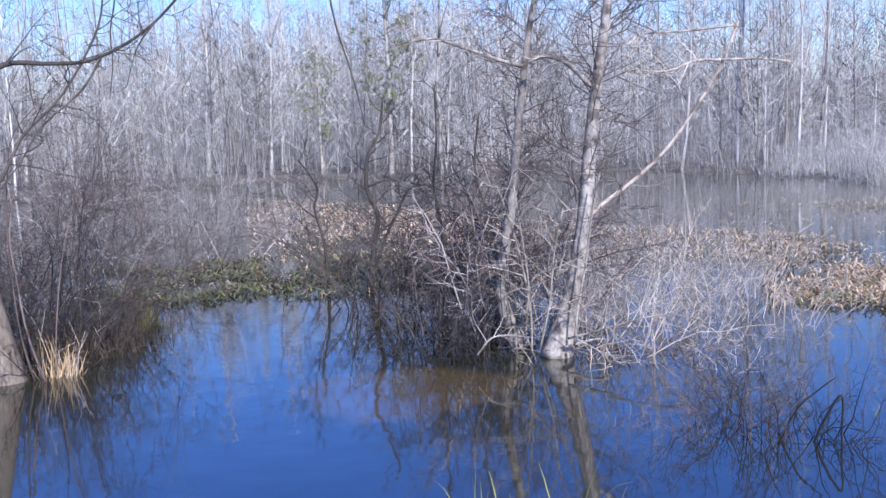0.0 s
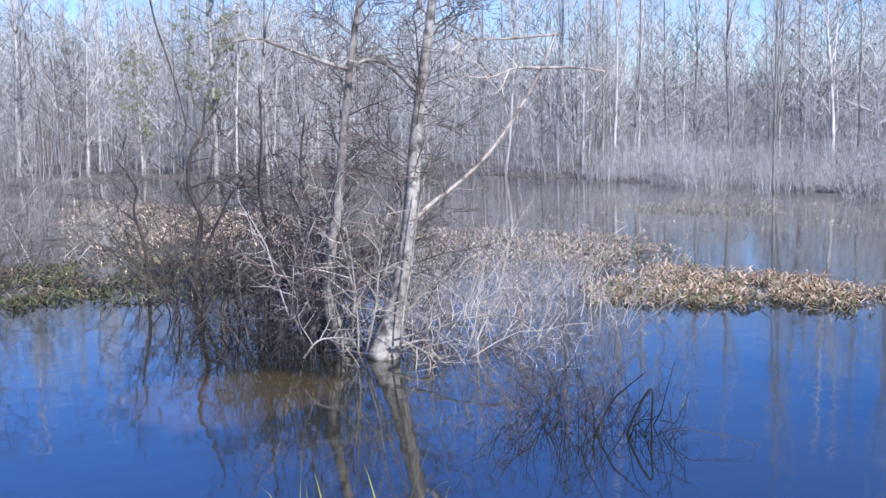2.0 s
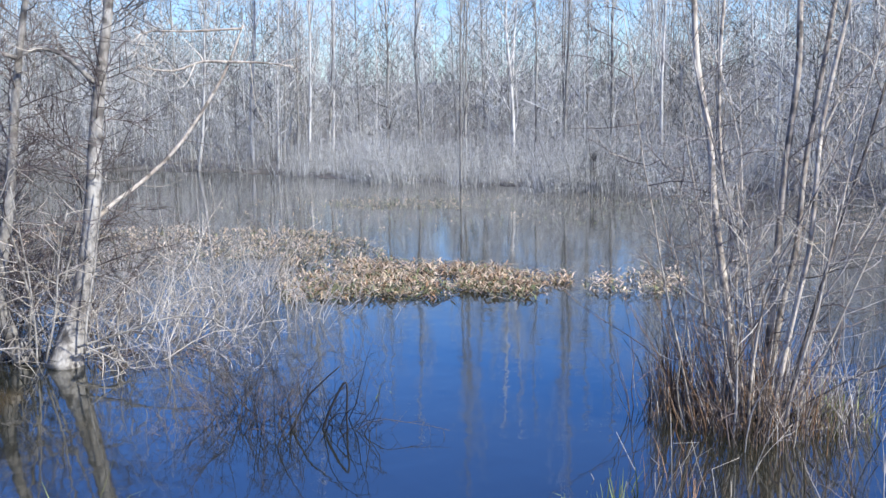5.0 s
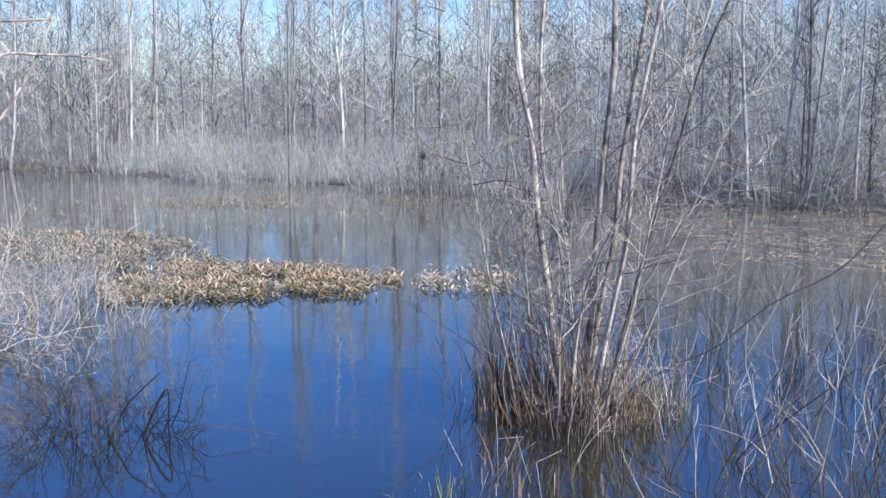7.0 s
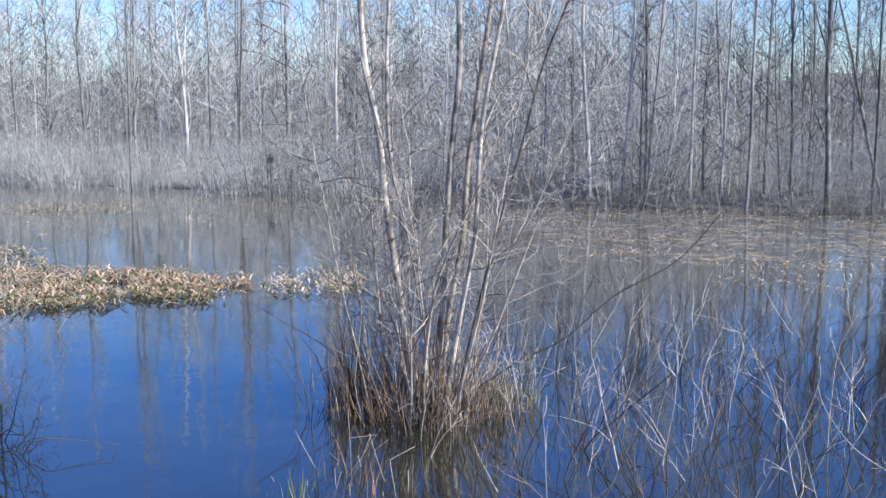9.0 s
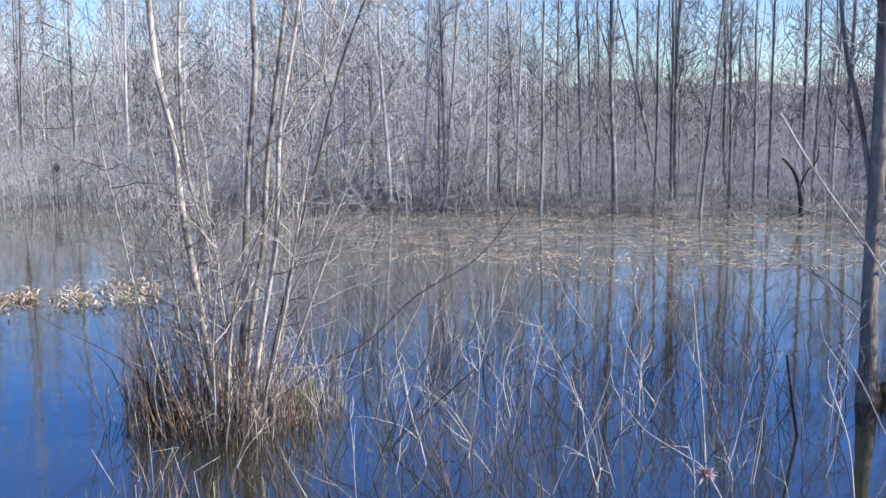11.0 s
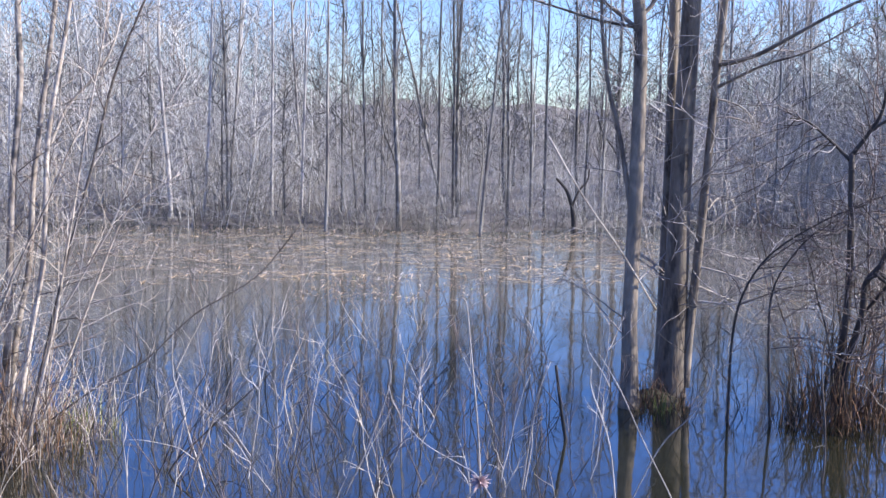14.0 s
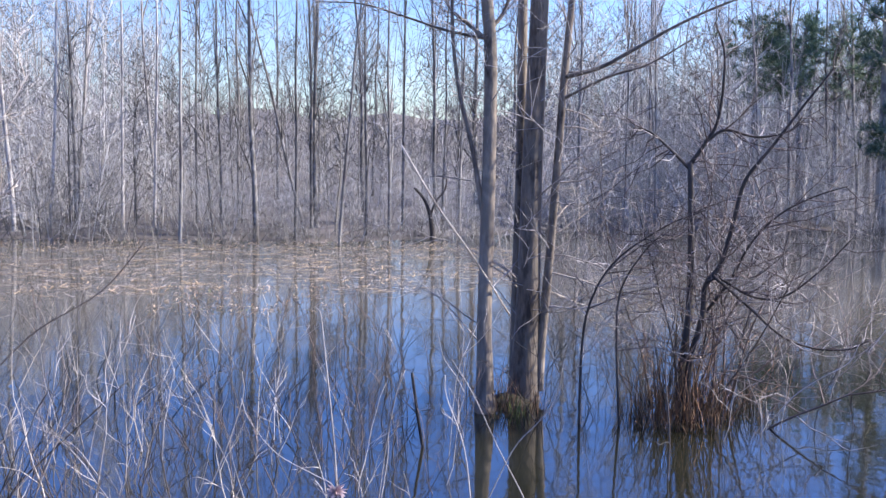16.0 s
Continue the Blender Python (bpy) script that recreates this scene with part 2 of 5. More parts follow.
# ---- building helpers ----
class Mesher:
    """Collects tubes, blades and leaves for one mesh."""

    def __init__(self):
        self.v, self.f = [], []

    def tube(self, pts, radii, sides=5, caps=True):
        pts = [Vector(p) for p in pts]
        n0 = len(self.v)
        if sides == 2:  # hair-thin twig far off: one narrow strip
            d = (pts[-1] - pts[0]).normalized()
            side = d.orthogonal().normalized()
            a = pts[0].x * 12.9 + pts[0].z * 7.3
            side = side * math.cos(a) + d.cross(side) * math.sin(a)
            for i, p in enumerate(pts):
                self.v += [p - side * radii[i], p + side * radii[i]]
            self.f += [(n0 + 2 * i, n0 + 2 * i + 1, n0 + 2 * i + 3, n0 + 2 * i + 2) for i in range(len(pts) - 1)]
            return
        side = None
        for i, p in enumerate(pts):
            d = (pts[min(i + 1, len(pts) - 1)] - pts[max(i - 1, 0)]).normalized()
            if side is None:
                side = d.orthogonal().normalized()
            else:
                side = (side - d * side.dot(d))
                side = side.normalized() if side.length > 1e-6 else d.orthogonal().normalized()
            up = d.cross(side)
            for k in range(sides):
                a = 2 * math.pi * k / sides
                self.v.append(p + (side * math.cos(a) + up * math.sin(a)) * radii[i])
        for i in range(len(pts) - 1):
            a, b = n0 + i * sides, n0 + (i + 1) * sides
            for k in range(sides):
                j = (k + 1) % sides
                self.f.append((a + k, a + j, b + j, b + k))
        if caps:
            self.f.append(tuple(range(len(self.v) - sides, len(self.v))))
            self.f.append(tuple(range(n0 + sides - 1, n0 - 1, -1)))

    def blade(self, pts, width, across):
        """A leaf or grass blade: folded along its midrib, widest below the middle."""
        n0, n = len(self.v), len(pts)
        for i, p in enumerate(pts):
            t = i / (n - 1)
            w = width * (0.35 + 2.6 * t * (1 - t)) * (1 - 0.7 * t)
            self.v += [p - across * w, p + Vector((0, 0, -0.25 * w)), p + across * w]
        for i in range(n - 1):
            a = n0 + 3 * i
            self.f += [(a, a + 1, a + 4, a + 3), (a + 1, a + 2, a + 5, a + 4)]

    def mesh(self, name, mat, smooth=True):
        me = bpy.data.meshes.new(name)
        me.from_pydata([tuple(p) for p in self.v], [], self.f)
        me.materials.append(mat)
        if smooth:
            me.polygons.foreach_set("use_smooth", [True] * len(me.polygons))
        me.update()
        return me


def part(name, m, mat, parent, label=""):
    ob = new(name, m.mesh(name, mat))
    ob.parent = parent
    return tagged(ob, label)


def smooth_line(pts, steps=4):
    """A rounded line through a few points (Catmull-Rom)."""
    pts = [Vector(p) for p in pts]
    ext = [2 * pts[0] - pts[1], *pts, 2 * pts[-1] - pts[-2]]
    out = []
    for i in range(1, len(ext) - 2):
        p0, p1, p2, p3 = ext[i - 1:i + 3]
        for s in range(steps):
            t = s / steps
            out.append(0.5 * (2 * p1 + (p2 - p0) * t + (2 * p0 - 5 * p1 + 4 * p2 - p3) * t * t + (3 * p1 - p0 - 3 * p2 + p3) * t ** 3))
    return out + [pts[-1]]


def limb(m, pts, r0, r1, sides=6, steps=4, flare=1.0, fade=14.0):
    line = smooth_line(pts, steps)
    n = len(line) - 1
    radii = []
    for i in range(n + 1):
        t = i / n
        radii.append((r0 + (r1 - r0) * t) * (1 + (flare - 1) * math.exp(-t * fade)))
    m.tube(line, radii, sides)
    return line, radii


def twig(m, rng, p, d, length, r, seg=5, bend=0.25, sides=3, rise=0.0):
    """A wandering tapered twig; returns its points."""
    p, d = Vector(p), Vector(d).normalized()
    pts = [p.copy()]
    for i in range(seg):
        d = (d + Vector((rng.gauss(0, bend), rng.gauss(0, bend), rng.gauss(0, bend) + rise))).normalized()
        p = p + d * (length / seg)
        pts.append(p.copy())
    m.tube(pts, [r * (1 - 0.75 * i / seg) for i in range(seg + 1)], sides, sides > 3)
    return pts


def sprout(m, rng, pts, count, length, r, level=1, bend=0.25, spread=0.9, lo=0.2, sides=3, rise=0.04, seg=4):
    """Side twigs along a line, which fork again level times."""
    n = len(pts) - 1
    for c in range(count):
        u = lo + (1 - lo) * (c + rng.random()) / count
        i = min(int(u * n), n - 1)
        q = pts[i].lerp(pts[i + 1], u * n - i)
        along = (pts[i + 1] - pts[i]).normalized()
        away = Vector((rng.gauss(0, 1), rng.gauss(0, 1), rng.gauss(0, 0.6)))
        away = (away - along * away.dot(along)).normalized()
        k = rng.uniform(0.45, 1.0) * (1.15 - 0.6 * u)
        line = twig(m, rng, q, along * (1 - spread * 0.6) + away * spread, length * k, r * (0.5 + 0.5 * k), seg, bend, sides, rise)
        if level > 0:
            sprout(m, rng, line, max(2, int(count * 0.35)), length * 0.5, r * 0.6, level - 1, bend, spread, 0.25, sides, rise, max(1, seg - 2))


def thing(name, at, label, category, group="", kind=""):
    ob = new(name)
    ob.location = at
    return tagged(ob, label, category, group, kind)


# ---- ground and water ----
SHORE = [(-180, 3.0), (-110, 4.0), (-80, 14.0), (-50, 22.0), (-30, 40.0), (-22, 48.0), (-10, 54.0), (4, 52.0), (15, 47.0), (20, 40.0), (32, 33.5), (43, 31.0), (52, 28.0), (60, 26.5), (69, 25.2), (77, 27.5), (83, 31.0), (97, 34.5), (115, 30.0), (140, 14.0), (160, 4.0), (180, 3.0)]


def shore(az):
    az = (az + 180) % 360 - 180
    for (a0, d0), (a1, d1) in zip(SHORE, SHORE[1:]):
        if a0 <= az <= a1:
            return d0 + (d1 - d0) * (az - a0) / (a1 - a0)
    return 3.0


def place(az, dist, z=0.0):
    return Vector((dist * math.sin(radians(az)), dist * math.cos(radians(az)), z))


def height(x, y):
    r = math.hypot(x, y)
    az = math.degrees(math.atan2(x, y))
    d = r - shore(az) + 0.9 * noise.noise(Vector((x * 0.25, y * 0.25, 0)))
    far = -0.55 + 0.62 / (1 + math.exp(-d * 1.6)) + 0.10 * max(0, min(1, d / 12)) + 0.08 * noise.noise(Vector((x * 0.5, y * 0.5, 3)))
    if d > 30:  # a low wooded slope behind the flooded flat
        s = min(1.0, (d - 30) / 70)
        far += s * s * (3 - 2 * s) * (6.5 + 2.2 * noise.noise(Vector((az * 0.06, 0, 7))) + 1.4 * noise.noise(Vector((az * 0.3, r * 0.05, 9))))
    near = 0.85 - 0.42 * max(0.0, x * 0.616 + y * 0.788 - 1.2) ** 1.15  # the bank that the viewer stands on
    if r > 30:
        near = -9
    return max(far, near)


SKYLINE = [(-180, 5.0), (-30, 4.2), (-20, 3.6), (-14, 4.6), (-8, 6.0), (4, 6.2), (11, 4.6), (17, 2.9), (38, 3.0), (44, 4.6), (48, 7.2), (57, 7.4), (61, 4.4), (64, 1.5), (78, 1.3), (81, 3.6), (85, 5.2), (91, 5.4), (97, 5.6), (100, 3.0), (112, 2.0), (180, 3.0)]


def skyline(az):
    """How high the dense wood stands over the water, in degrees, along a heading."""
    az = (az + 180) % 360 - 180
    for (a0, d0), (a1, d1) in zip(SKYLINE, SKYLINE[1:]):
        if a0 <= az <= a1:
            return d0 + (d1 - d0) * (az - a0) / (a1 - a0)
    return 5.0


def canopy(az, dist):
    return 2.4 + dist * math.tan(radians(skyline(az)))


def ground_sheet():
    rings = [0.0] + [0.6 * 1.045 ** i for i in range(0, 172)]
    rings = [r for r in rings if r < 900] + [1200.0]
    n = 180
    v, f = [], []
    for r in rings:
        for k in range(n):
            a = 2 * math.pi * k / n
            x, y = r * math.sin(a), r * math.cos(a)
            v.append((x, y, height(x, y)))
    for i in range(len(rings) - 1):
        for k in range(n):
            j = (k + 1) % n
            f.append((i * n + k, (i + 1) * n + k, (i + 1) * n + j, i * n + j))
    me = bpy.data.meshes.new("ground")
    me.from_pydata(v, [], f)
    me.materials.append(MUD)
    me.polygons.foreach_set("use_smooth", [True] * len(f))
    tagged(new("ground", me), "brown muddy swamp ground strewn with dead leaves", "ground", kind="structure")


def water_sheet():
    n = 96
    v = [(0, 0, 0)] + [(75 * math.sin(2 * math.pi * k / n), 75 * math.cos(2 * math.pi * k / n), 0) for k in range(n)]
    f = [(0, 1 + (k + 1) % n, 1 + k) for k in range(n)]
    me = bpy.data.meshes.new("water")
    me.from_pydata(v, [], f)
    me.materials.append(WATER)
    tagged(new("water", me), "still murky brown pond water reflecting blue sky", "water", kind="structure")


ground_sheet()
water_sheet()


# ---- the woods round the water ----
def bare_tree(seed, tone, tall, r):
    """A slim leafless tree: a slightly crooked trunk, some rising limbs, and a crown of fine twigs. Tone 0 pale, 1
    dark, 2 darkest with shade put into the colour.
    """
    rng = random.Random(seed)
    ob = thing("bare_tree", (0, 0, 0), ("pale", "grey", "dark")[tone] + "-toned leafless tree standing at the flooded wood's edge", "tree", "trees round the pond")
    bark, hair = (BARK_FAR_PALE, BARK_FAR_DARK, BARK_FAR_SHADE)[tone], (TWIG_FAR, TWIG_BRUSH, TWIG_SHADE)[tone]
    m = Mesher()
    p, pts = Vector((0, 0, -0.6)), []
    for i in range(9):
        pts.append(p.copy())
        p = Vector((p.x + rng.gauss(0, 0.10), p.y + rng.gauss(0, 0.10), tall * (i + 1) / 8))
    line, _ = limb(m, pts, r, r * 0.25, 6, 2, 1.4)
    part("trunk", m, bark, ob)
    m = Mesher()
    bones = [line]
    for i in range(6):
        u = rng.uniform(0.14, 0.6)
        k = int(u * (len(line) - 1))
        a = rng.uniform(0, 2 * math.pi)
        bones.append(twig(m, rng, line[k], (math.cos(a) * 0.75, math.sin(a) * 0.75, 1), tall * rng.uniform(0.12, 0.3), r * rng.uniform(0.25, 0.5), 5, 0.12, 4, 0.12))
    tagged(part("bough_frame", m, bark, ob), kind="stuff")
    m = Mesher()
    for n, bone in enumerate(bones):
        count = 15 if n == 0 else 3
        for i in range(count):
            u = (0.14 if n == 0 else 0.3) + 0.8 * (i + rng.random()) / count
            u = min(u, 0.98)
            k = min(int(u * (len(bone) - 1)), len(bone) - 2)
            q = bone[k].lerp(bone[k + 1], u * (len(bone) - 1) - k)
            a = rng.uniform(0, 2 * math.pi)
            size = (0.7 + 2.0 * rng.random() ** 1.5) * (0.6 if u < 0.3 else 1.0) * (1.2 - 0.6 * u) * tall / 11
            seg = twig(m, rng, q, (math.cos(a), math.sin(a), rng.uniform(0.1, 1.4)), size, r * 0.14 * (1 - 0.5 * u), 4, 0.2, 3, 0.14)
            sprout(m, rng, seg, 9, size * 0.6, r * 0.08, 1, 0.22, 0.75, 0.1, 2, 0.08, 2)
    tagged(part("crown", m, hair, ob), kind="stuff")
    return ob


def set_trees(kinds, rows, rng):
    """Rows: x, y, trunk radius, lean to the right, dark or pale bark."""
    for x, y, r, lean, dark in rows:
        # shade on the right-hand wood is put into the tree colours by bearing
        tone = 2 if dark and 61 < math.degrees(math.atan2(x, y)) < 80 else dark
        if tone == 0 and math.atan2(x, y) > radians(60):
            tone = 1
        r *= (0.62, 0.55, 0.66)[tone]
        base = kinds[tone][rng.randrange(len(kinds[tone]))]
        s = max(0.32, min(1.6, r / 0.13))
        tall = rng.uniform(0.95, 1.15)
        az = math.atan2(x, y)
        turn = Matrix.Rotation(-az, 4, "Z") @ Matrix.Rotation(math.atan(lean), 4, "Y") @ Matrix.Rotation(rng.uniform(0, 6.28), 4, "Z")
        c = copy_thing(base, Matrix.Translation((x, y, max(0.0, height(x, y)) - 0.05)) @ turn)
        c.scale = (s, s, tall)


far_rng = random.Random(11)
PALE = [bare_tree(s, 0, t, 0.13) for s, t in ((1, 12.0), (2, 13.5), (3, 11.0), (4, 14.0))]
DARK = [bare_tree(s, 1, t, 0.13) for s, t in ((5, 13.0), (6, 12.0), (7, 14.5), (8, 11.5))]
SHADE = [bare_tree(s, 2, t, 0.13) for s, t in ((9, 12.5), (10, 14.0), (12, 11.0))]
KINDS = (PALE, DARK, SHADE)
for i, t in enumerate((*PALE, *DARK, *SHADE)):
    p = place(-26 + 2 * i, 62 + 3 * i) if i < 8 else place(57 + 2.5 * i, 44)
    t.location = (p.x, p.y, height(p.x, p.y) - 0.05)
STAND_A = [
    (-13.7, 60.5, 0.205, 0.022, 0),
    (-9.8, 59.2, 0.149, 0.031, 0),
    (-0.0, 50.0, 0.193, -0.003, 1),
    (-1.7, 58.0, 0.112, 0.041, 0),
    (11.3, 48.7, 0.124, 0.094, 0),
    (13.6, 47.1, 0.148, 0.022, 0),
    (17.4, 52.2, 0.121, 0.009, 1),
    (15.0, 43.5, 0.101, 0.034, 0),
    (-4.7, 59.9, 0.116, 0.047, 1),
    (-7.7, 63.6, 0.123, 0.052, 1),
    (-17.0, 63.8, 0.127, 0.034, 1),
    (2.9, 58.0, 0.128, 0.022, 0),
    (-2.7, 62.0, 0.102, 0.031, 1),
    (11.1, 52.8, 0.104, -0.011, 1),
    (-12.2, 62.9, 0.106, 0.072, 1),
    (20.5, 43.4, 0.119, 0.004, 1),
    (17.2, 46.9, 0.124, 0.036, 1),
]
STAND_B = [
    (23.2, 39.7, 0.139, -0.027, 0),
    (16.6, 31.9, 0.075, 0.008, 1),
    (26.8, 37.3, 0.165, 0.018, 1),
    (24.8, 31.3, 0.110, 0.002, 0),
    (27.4, 41.8, 0.110, -0.024, 1),
    (20.5, 38.9, 0.109, 0.013, 1),
    (20.6, 47.7, 0.129, 0.018, 1),
    (19.5, 48.2, 0.100, -0.018, 1),
    (25.1, 40.9, 0.093, 0.006, 1),
    (27.1, 39.6, 0.093, 0.003, 1),
    (26.2, 47.2, 0.104, -0.033, 1),
    (28.0, 22.7, 0.079, 0.016, 0),
    (23.8, 18.3, 0.099, -0.044, 0),
    (25.2, 18.2, 0.077, 0.047, 0),
    (26.4, 18.1, 0.079, 0.033, 1),
    (25.4, 16.0, 0.074, 0.004, 0),
    (23.0, 35.2, 0.093, 0.027, 1),
]
STAND_C = [
    (23.8, 27.1, 0.079, 0.017, 1),
    (27.2, 23.7, 0.069, -0.001, 1),
    (24.7, 22.0, 0.064, -0.054, 0),
    (23.2, 13.0, 0.066, 0.005, 0),
    (24.5, 11.5, 0.104, -0.013, 1),
    (28.8, 14.1, 0.071, 0.001, 1),
    (24.9, 10.6, 0.060, 0.004, 1),
    (27.9, 11.2, 0.099, 0.003, 1),
    (26.9, 11.1, 0.072, -0.236, 1),
    (24.0, 9.0, 0.063, 0.092, 0),
    (26.8, 13.7, 0.058, 0.001, 1),
    (25.9, 15.3, 0.058, 0.023, 0),
    (28.2, 15.2, 0.053, 0.015, 1),
    (26.5, 9.2, 0.054, 0.007, 1),
    (26.7, 8.6, 0.054, -0.012, 1),
    (28.7, 8.8, 0.066, 0.014, 1),
    (29.0, 7.7, 0.066, 0.020, 1),
]
STAND_D = [
    (29.1, 7.2, 0.074, 0.008, 0),
    (31.7, 4.1, 0.106, -0.006, 1),
    (32.9, 2.8, 0.064, -0.003, 1),
    (34.0, 1.9, 0.066, -0.031, 1),
    (36.0, -2.4, 0.119, -0.024, 1),
    (36.0, -1.4, 0.089, -0.077, 1),
    (37.7, -4.7, 0.126, -0.025, 1),
    (37.8, -3.9, 0.084, -0.044, 1),
]
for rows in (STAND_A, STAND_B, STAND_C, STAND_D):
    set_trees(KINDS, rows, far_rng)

# the wood behind the first row
def far_wood(seed):
    """Hazy grey wood a long way behind: slender trunks, forking limbs and twigs past counting."""
    rng = random.Random(seed)
    m = Mesher()
    for i in range(2900):
        az = rng.uniform(-38, 114) if rng.random() < 0.75 else rng.uniform(-32, 18)
        d = shore(az) + (rng.uniform(16, 60) if rng.random() < 0.6 else rng.uniform(55, 118))
        p = place(az, d)
        p.z = height(p.x, p.y) - 0.2
        tall = 2.4 + (canopy(az, d) - 2.4) * rng.uniform(0.3, 1.12) - p.z
        if tall < 1.4:
            continue
        r = min(0.06, tall * rng.uniform(0.003, 0.008))
        top = p + Vector((rng.gauss(0, 0.035), rng.gauss(0, 0.035), 1)) * tall
        m.tube([p, p.lerp(top, 0.5) + Vector((rng.gauss(0, 0.12), rng.gauss(0, 0.12), 0)), top], [r, r * 0.7, r * 0.25], 3, False)
        r = 0.018 + 0.00022 * d
        for k in range(18):
            u = rng.uniform(0.12, 0.97)
            q = p.lerp(top, u)
            a = rng.uniform(0, 6.28)
            e = q + Vector((math.cos(a), math.sin(a), rng.uniform(0.1, 1.5))) * tall * rng.uniform(0.08, 0.28)
            m.tube([q, e], [r * 0.45, r * 0.2], 2)
            for g in (q.lerp(e, 0.45), q.lerp(e, 0.75)):
                m.tube([g, g + Vector((rng.gauss(0, 1), rng.gauss(0, 1), rng.uniform(0.2, 1.5))) * tall * 0.085], [r * 0.32, r * 0.18], 2)
    for i in range(2600):
        az = rng.uniform(-36, 112)
        p = place(az, shore(az) + rng.uniform(40, 112))
        p.z = height(p.x, p.y) - 0.2
        tall, r = rng.uniform(1.0, 3.0) + 0.2 * skyline(az), rng.uniform(0.03, 0.06)
        top = p + Vector((rng.gauss(0, 0.5), rng.gauss(0, 0.5), tall))
        m.tube([p, top], [r, r * 0.3], 3, False)
        for k in range(9):
            q = p.lerp(top, rng.uniform(0.1, 0.95))
            m.tube([q, q + Vector((rng.gauss(0, 1), rng.gauss(0, 1), rng.uniform(0.2, 1.5))) * tall * 0.22], [r * 0.6, r * 0.3], 2)
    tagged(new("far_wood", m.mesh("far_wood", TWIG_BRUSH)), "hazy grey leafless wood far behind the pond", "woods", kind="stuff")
    pale, dark = Mesher(), Mesher()
    made = 0
    while made < 1500:
        az = rng.uniform(-34, 110)
        # most trees in this gap take the shade-coloured twigs
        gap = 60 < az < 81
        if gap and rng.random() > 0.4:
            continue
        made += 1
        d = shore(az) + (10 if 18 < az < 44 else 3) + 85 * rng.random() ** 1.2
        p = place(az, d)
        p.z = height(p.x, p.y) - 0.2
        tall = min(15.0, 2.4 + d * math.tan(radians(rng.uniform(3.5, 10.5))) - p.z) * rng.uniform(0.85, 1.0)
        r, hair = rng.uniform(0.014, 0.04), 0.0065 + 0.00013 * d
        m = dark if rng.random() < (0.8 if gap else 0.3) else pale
        way = Vector((rng.gauss(0, 0.03), rng.gauss(0, 0.03), 1))
        line = [p, p + way * tall * 0.5 + Vector((rng.gauss(0, 0.1), rng.gauss(0, 0.1), 0)), p + way * tall]
        m.tube(line, [r, r * 0.65, r * 0.2], 3, False)
        for k in range(24):
            u = rng.uniform(0.15, 0.97)
            q = line[0].lerp(line[1], u * 2) if u < 0.5 else line[1].lerp(line[2], u * 2 - 1)
            a = rng.uniform(0, 6.28)
            e = q + Vector((math.cos(a), math.sin(a), rng.uniform(0.2, 1.6))) * tall * rng.uniform(0.06, 0.2) * (1.3 - 0.7 * u)
            m.tube([q, e], [hair * 1.3, hair * 0.6], 2)
            for v in (0.3, 0.55, 0.8):
                g = q.lerp(e, v)
                m.tube([g, g + Vector((rng.gauss(0, 0.8), rng.gauss(0, 0.8), rng.uniform(0.2, 1.4))) * tall * 0.055], [hair, hair * 0.5], 2)
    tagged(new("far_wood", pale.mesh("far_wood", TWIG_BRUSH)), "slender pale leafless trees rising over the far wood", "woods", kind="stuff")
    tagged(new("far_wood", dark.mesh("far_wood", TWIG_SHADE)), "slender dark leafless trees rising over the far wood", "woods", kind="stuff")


far_wood(77)
filler = []
while len(filler) < 150:
    az = far_rng.uniform(-32, 99)
    if far_rng.random() > (0.35 if 60 < az < 81 else 0.6 if 14 < az < 44 else 1.0):
        continue
    d = shore(az) + (14 if 19 < az < 44 else 3) + 24 * far_rng.random() ** 1.3
    p = place(az, d)
    dark = far_rng.random() < (0.9 if az > 60 else 0.55 if az > 4 else 0.85)
    filler.append((p.x, p.y, far_rng.uniform(0.06, 0.13) if az > 60 else far_rng.uniform(0.05, 0.11), far_rng.gauss(0, 0.04), 1 if dark else 0))
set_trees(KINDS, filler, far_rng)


def thicket_bush(seed, tall, stems, mat, name, label, group, r=0.012, fork=5, wide=0.8, splay=0.35):
    rng = random.Random(seed)
    ob = thing(name, (0, 0, 0), label, "shrub", group)
    m, spray = Mesher(), Mesher()
    for i in range(stems):
        a, q = rng.uniform(0, 6.28), rng.random() ** 0.6
        d = Vector((math.cos(a) * splay * q, math.sin(a) * splay * q, 1))
        line = twig(m, rng, (math.cos(a) * q * wide, math.sin(a) * q * wide, -0.3), d, tall * rng.uniform(0.5, 1.1), r, 4, 0.12, 3, 0.02)
        sprout(spray, rng, line, int(fork * 1.5), tall * 0.32, r * 0.68, 1, 0.2, 0.8, 0.1, 2, 0.05, 2)
    tagged(part("stem_frame", m, mat, ob), kind="stuff")
    tagged(part("twig_spray", spray, mat, ob), kind="stuff")
    return ob


# grey buttonbush belt standing in the water on the far side
BELT = [thicket_bush(20 + i, 2.0, 40, TWIG_BRUSH, "buttonbush", "dense grey leafless buttonbush standing in shallow water", "buttonbush belt", 0.009, 3, 0.95, 0.22) for i in range(4)]
belt_rng = random.Random(5)
for i in range(105):
    az = belt_rng.uniform(18.5, 43)
    d = shore(az) + belt_rng.uniform(-0.3, 7.0) + (2.0 if az < 22 else 0)
    p = place(az, d, 0)
    c = BELT[i] if i < 4 else copy_thing(BELT[i % 4], Matrix())
    c.matrix_basis = pose(p.x, p.y, 0, 0, 0, belt_rng.uniform(0, 360))
    k = belt_rng.uniform(0.85, 1.1)
    c.scale = (k * 1.1, k * 1.1, k * belt_rng.uniform(0.9, 1.1))

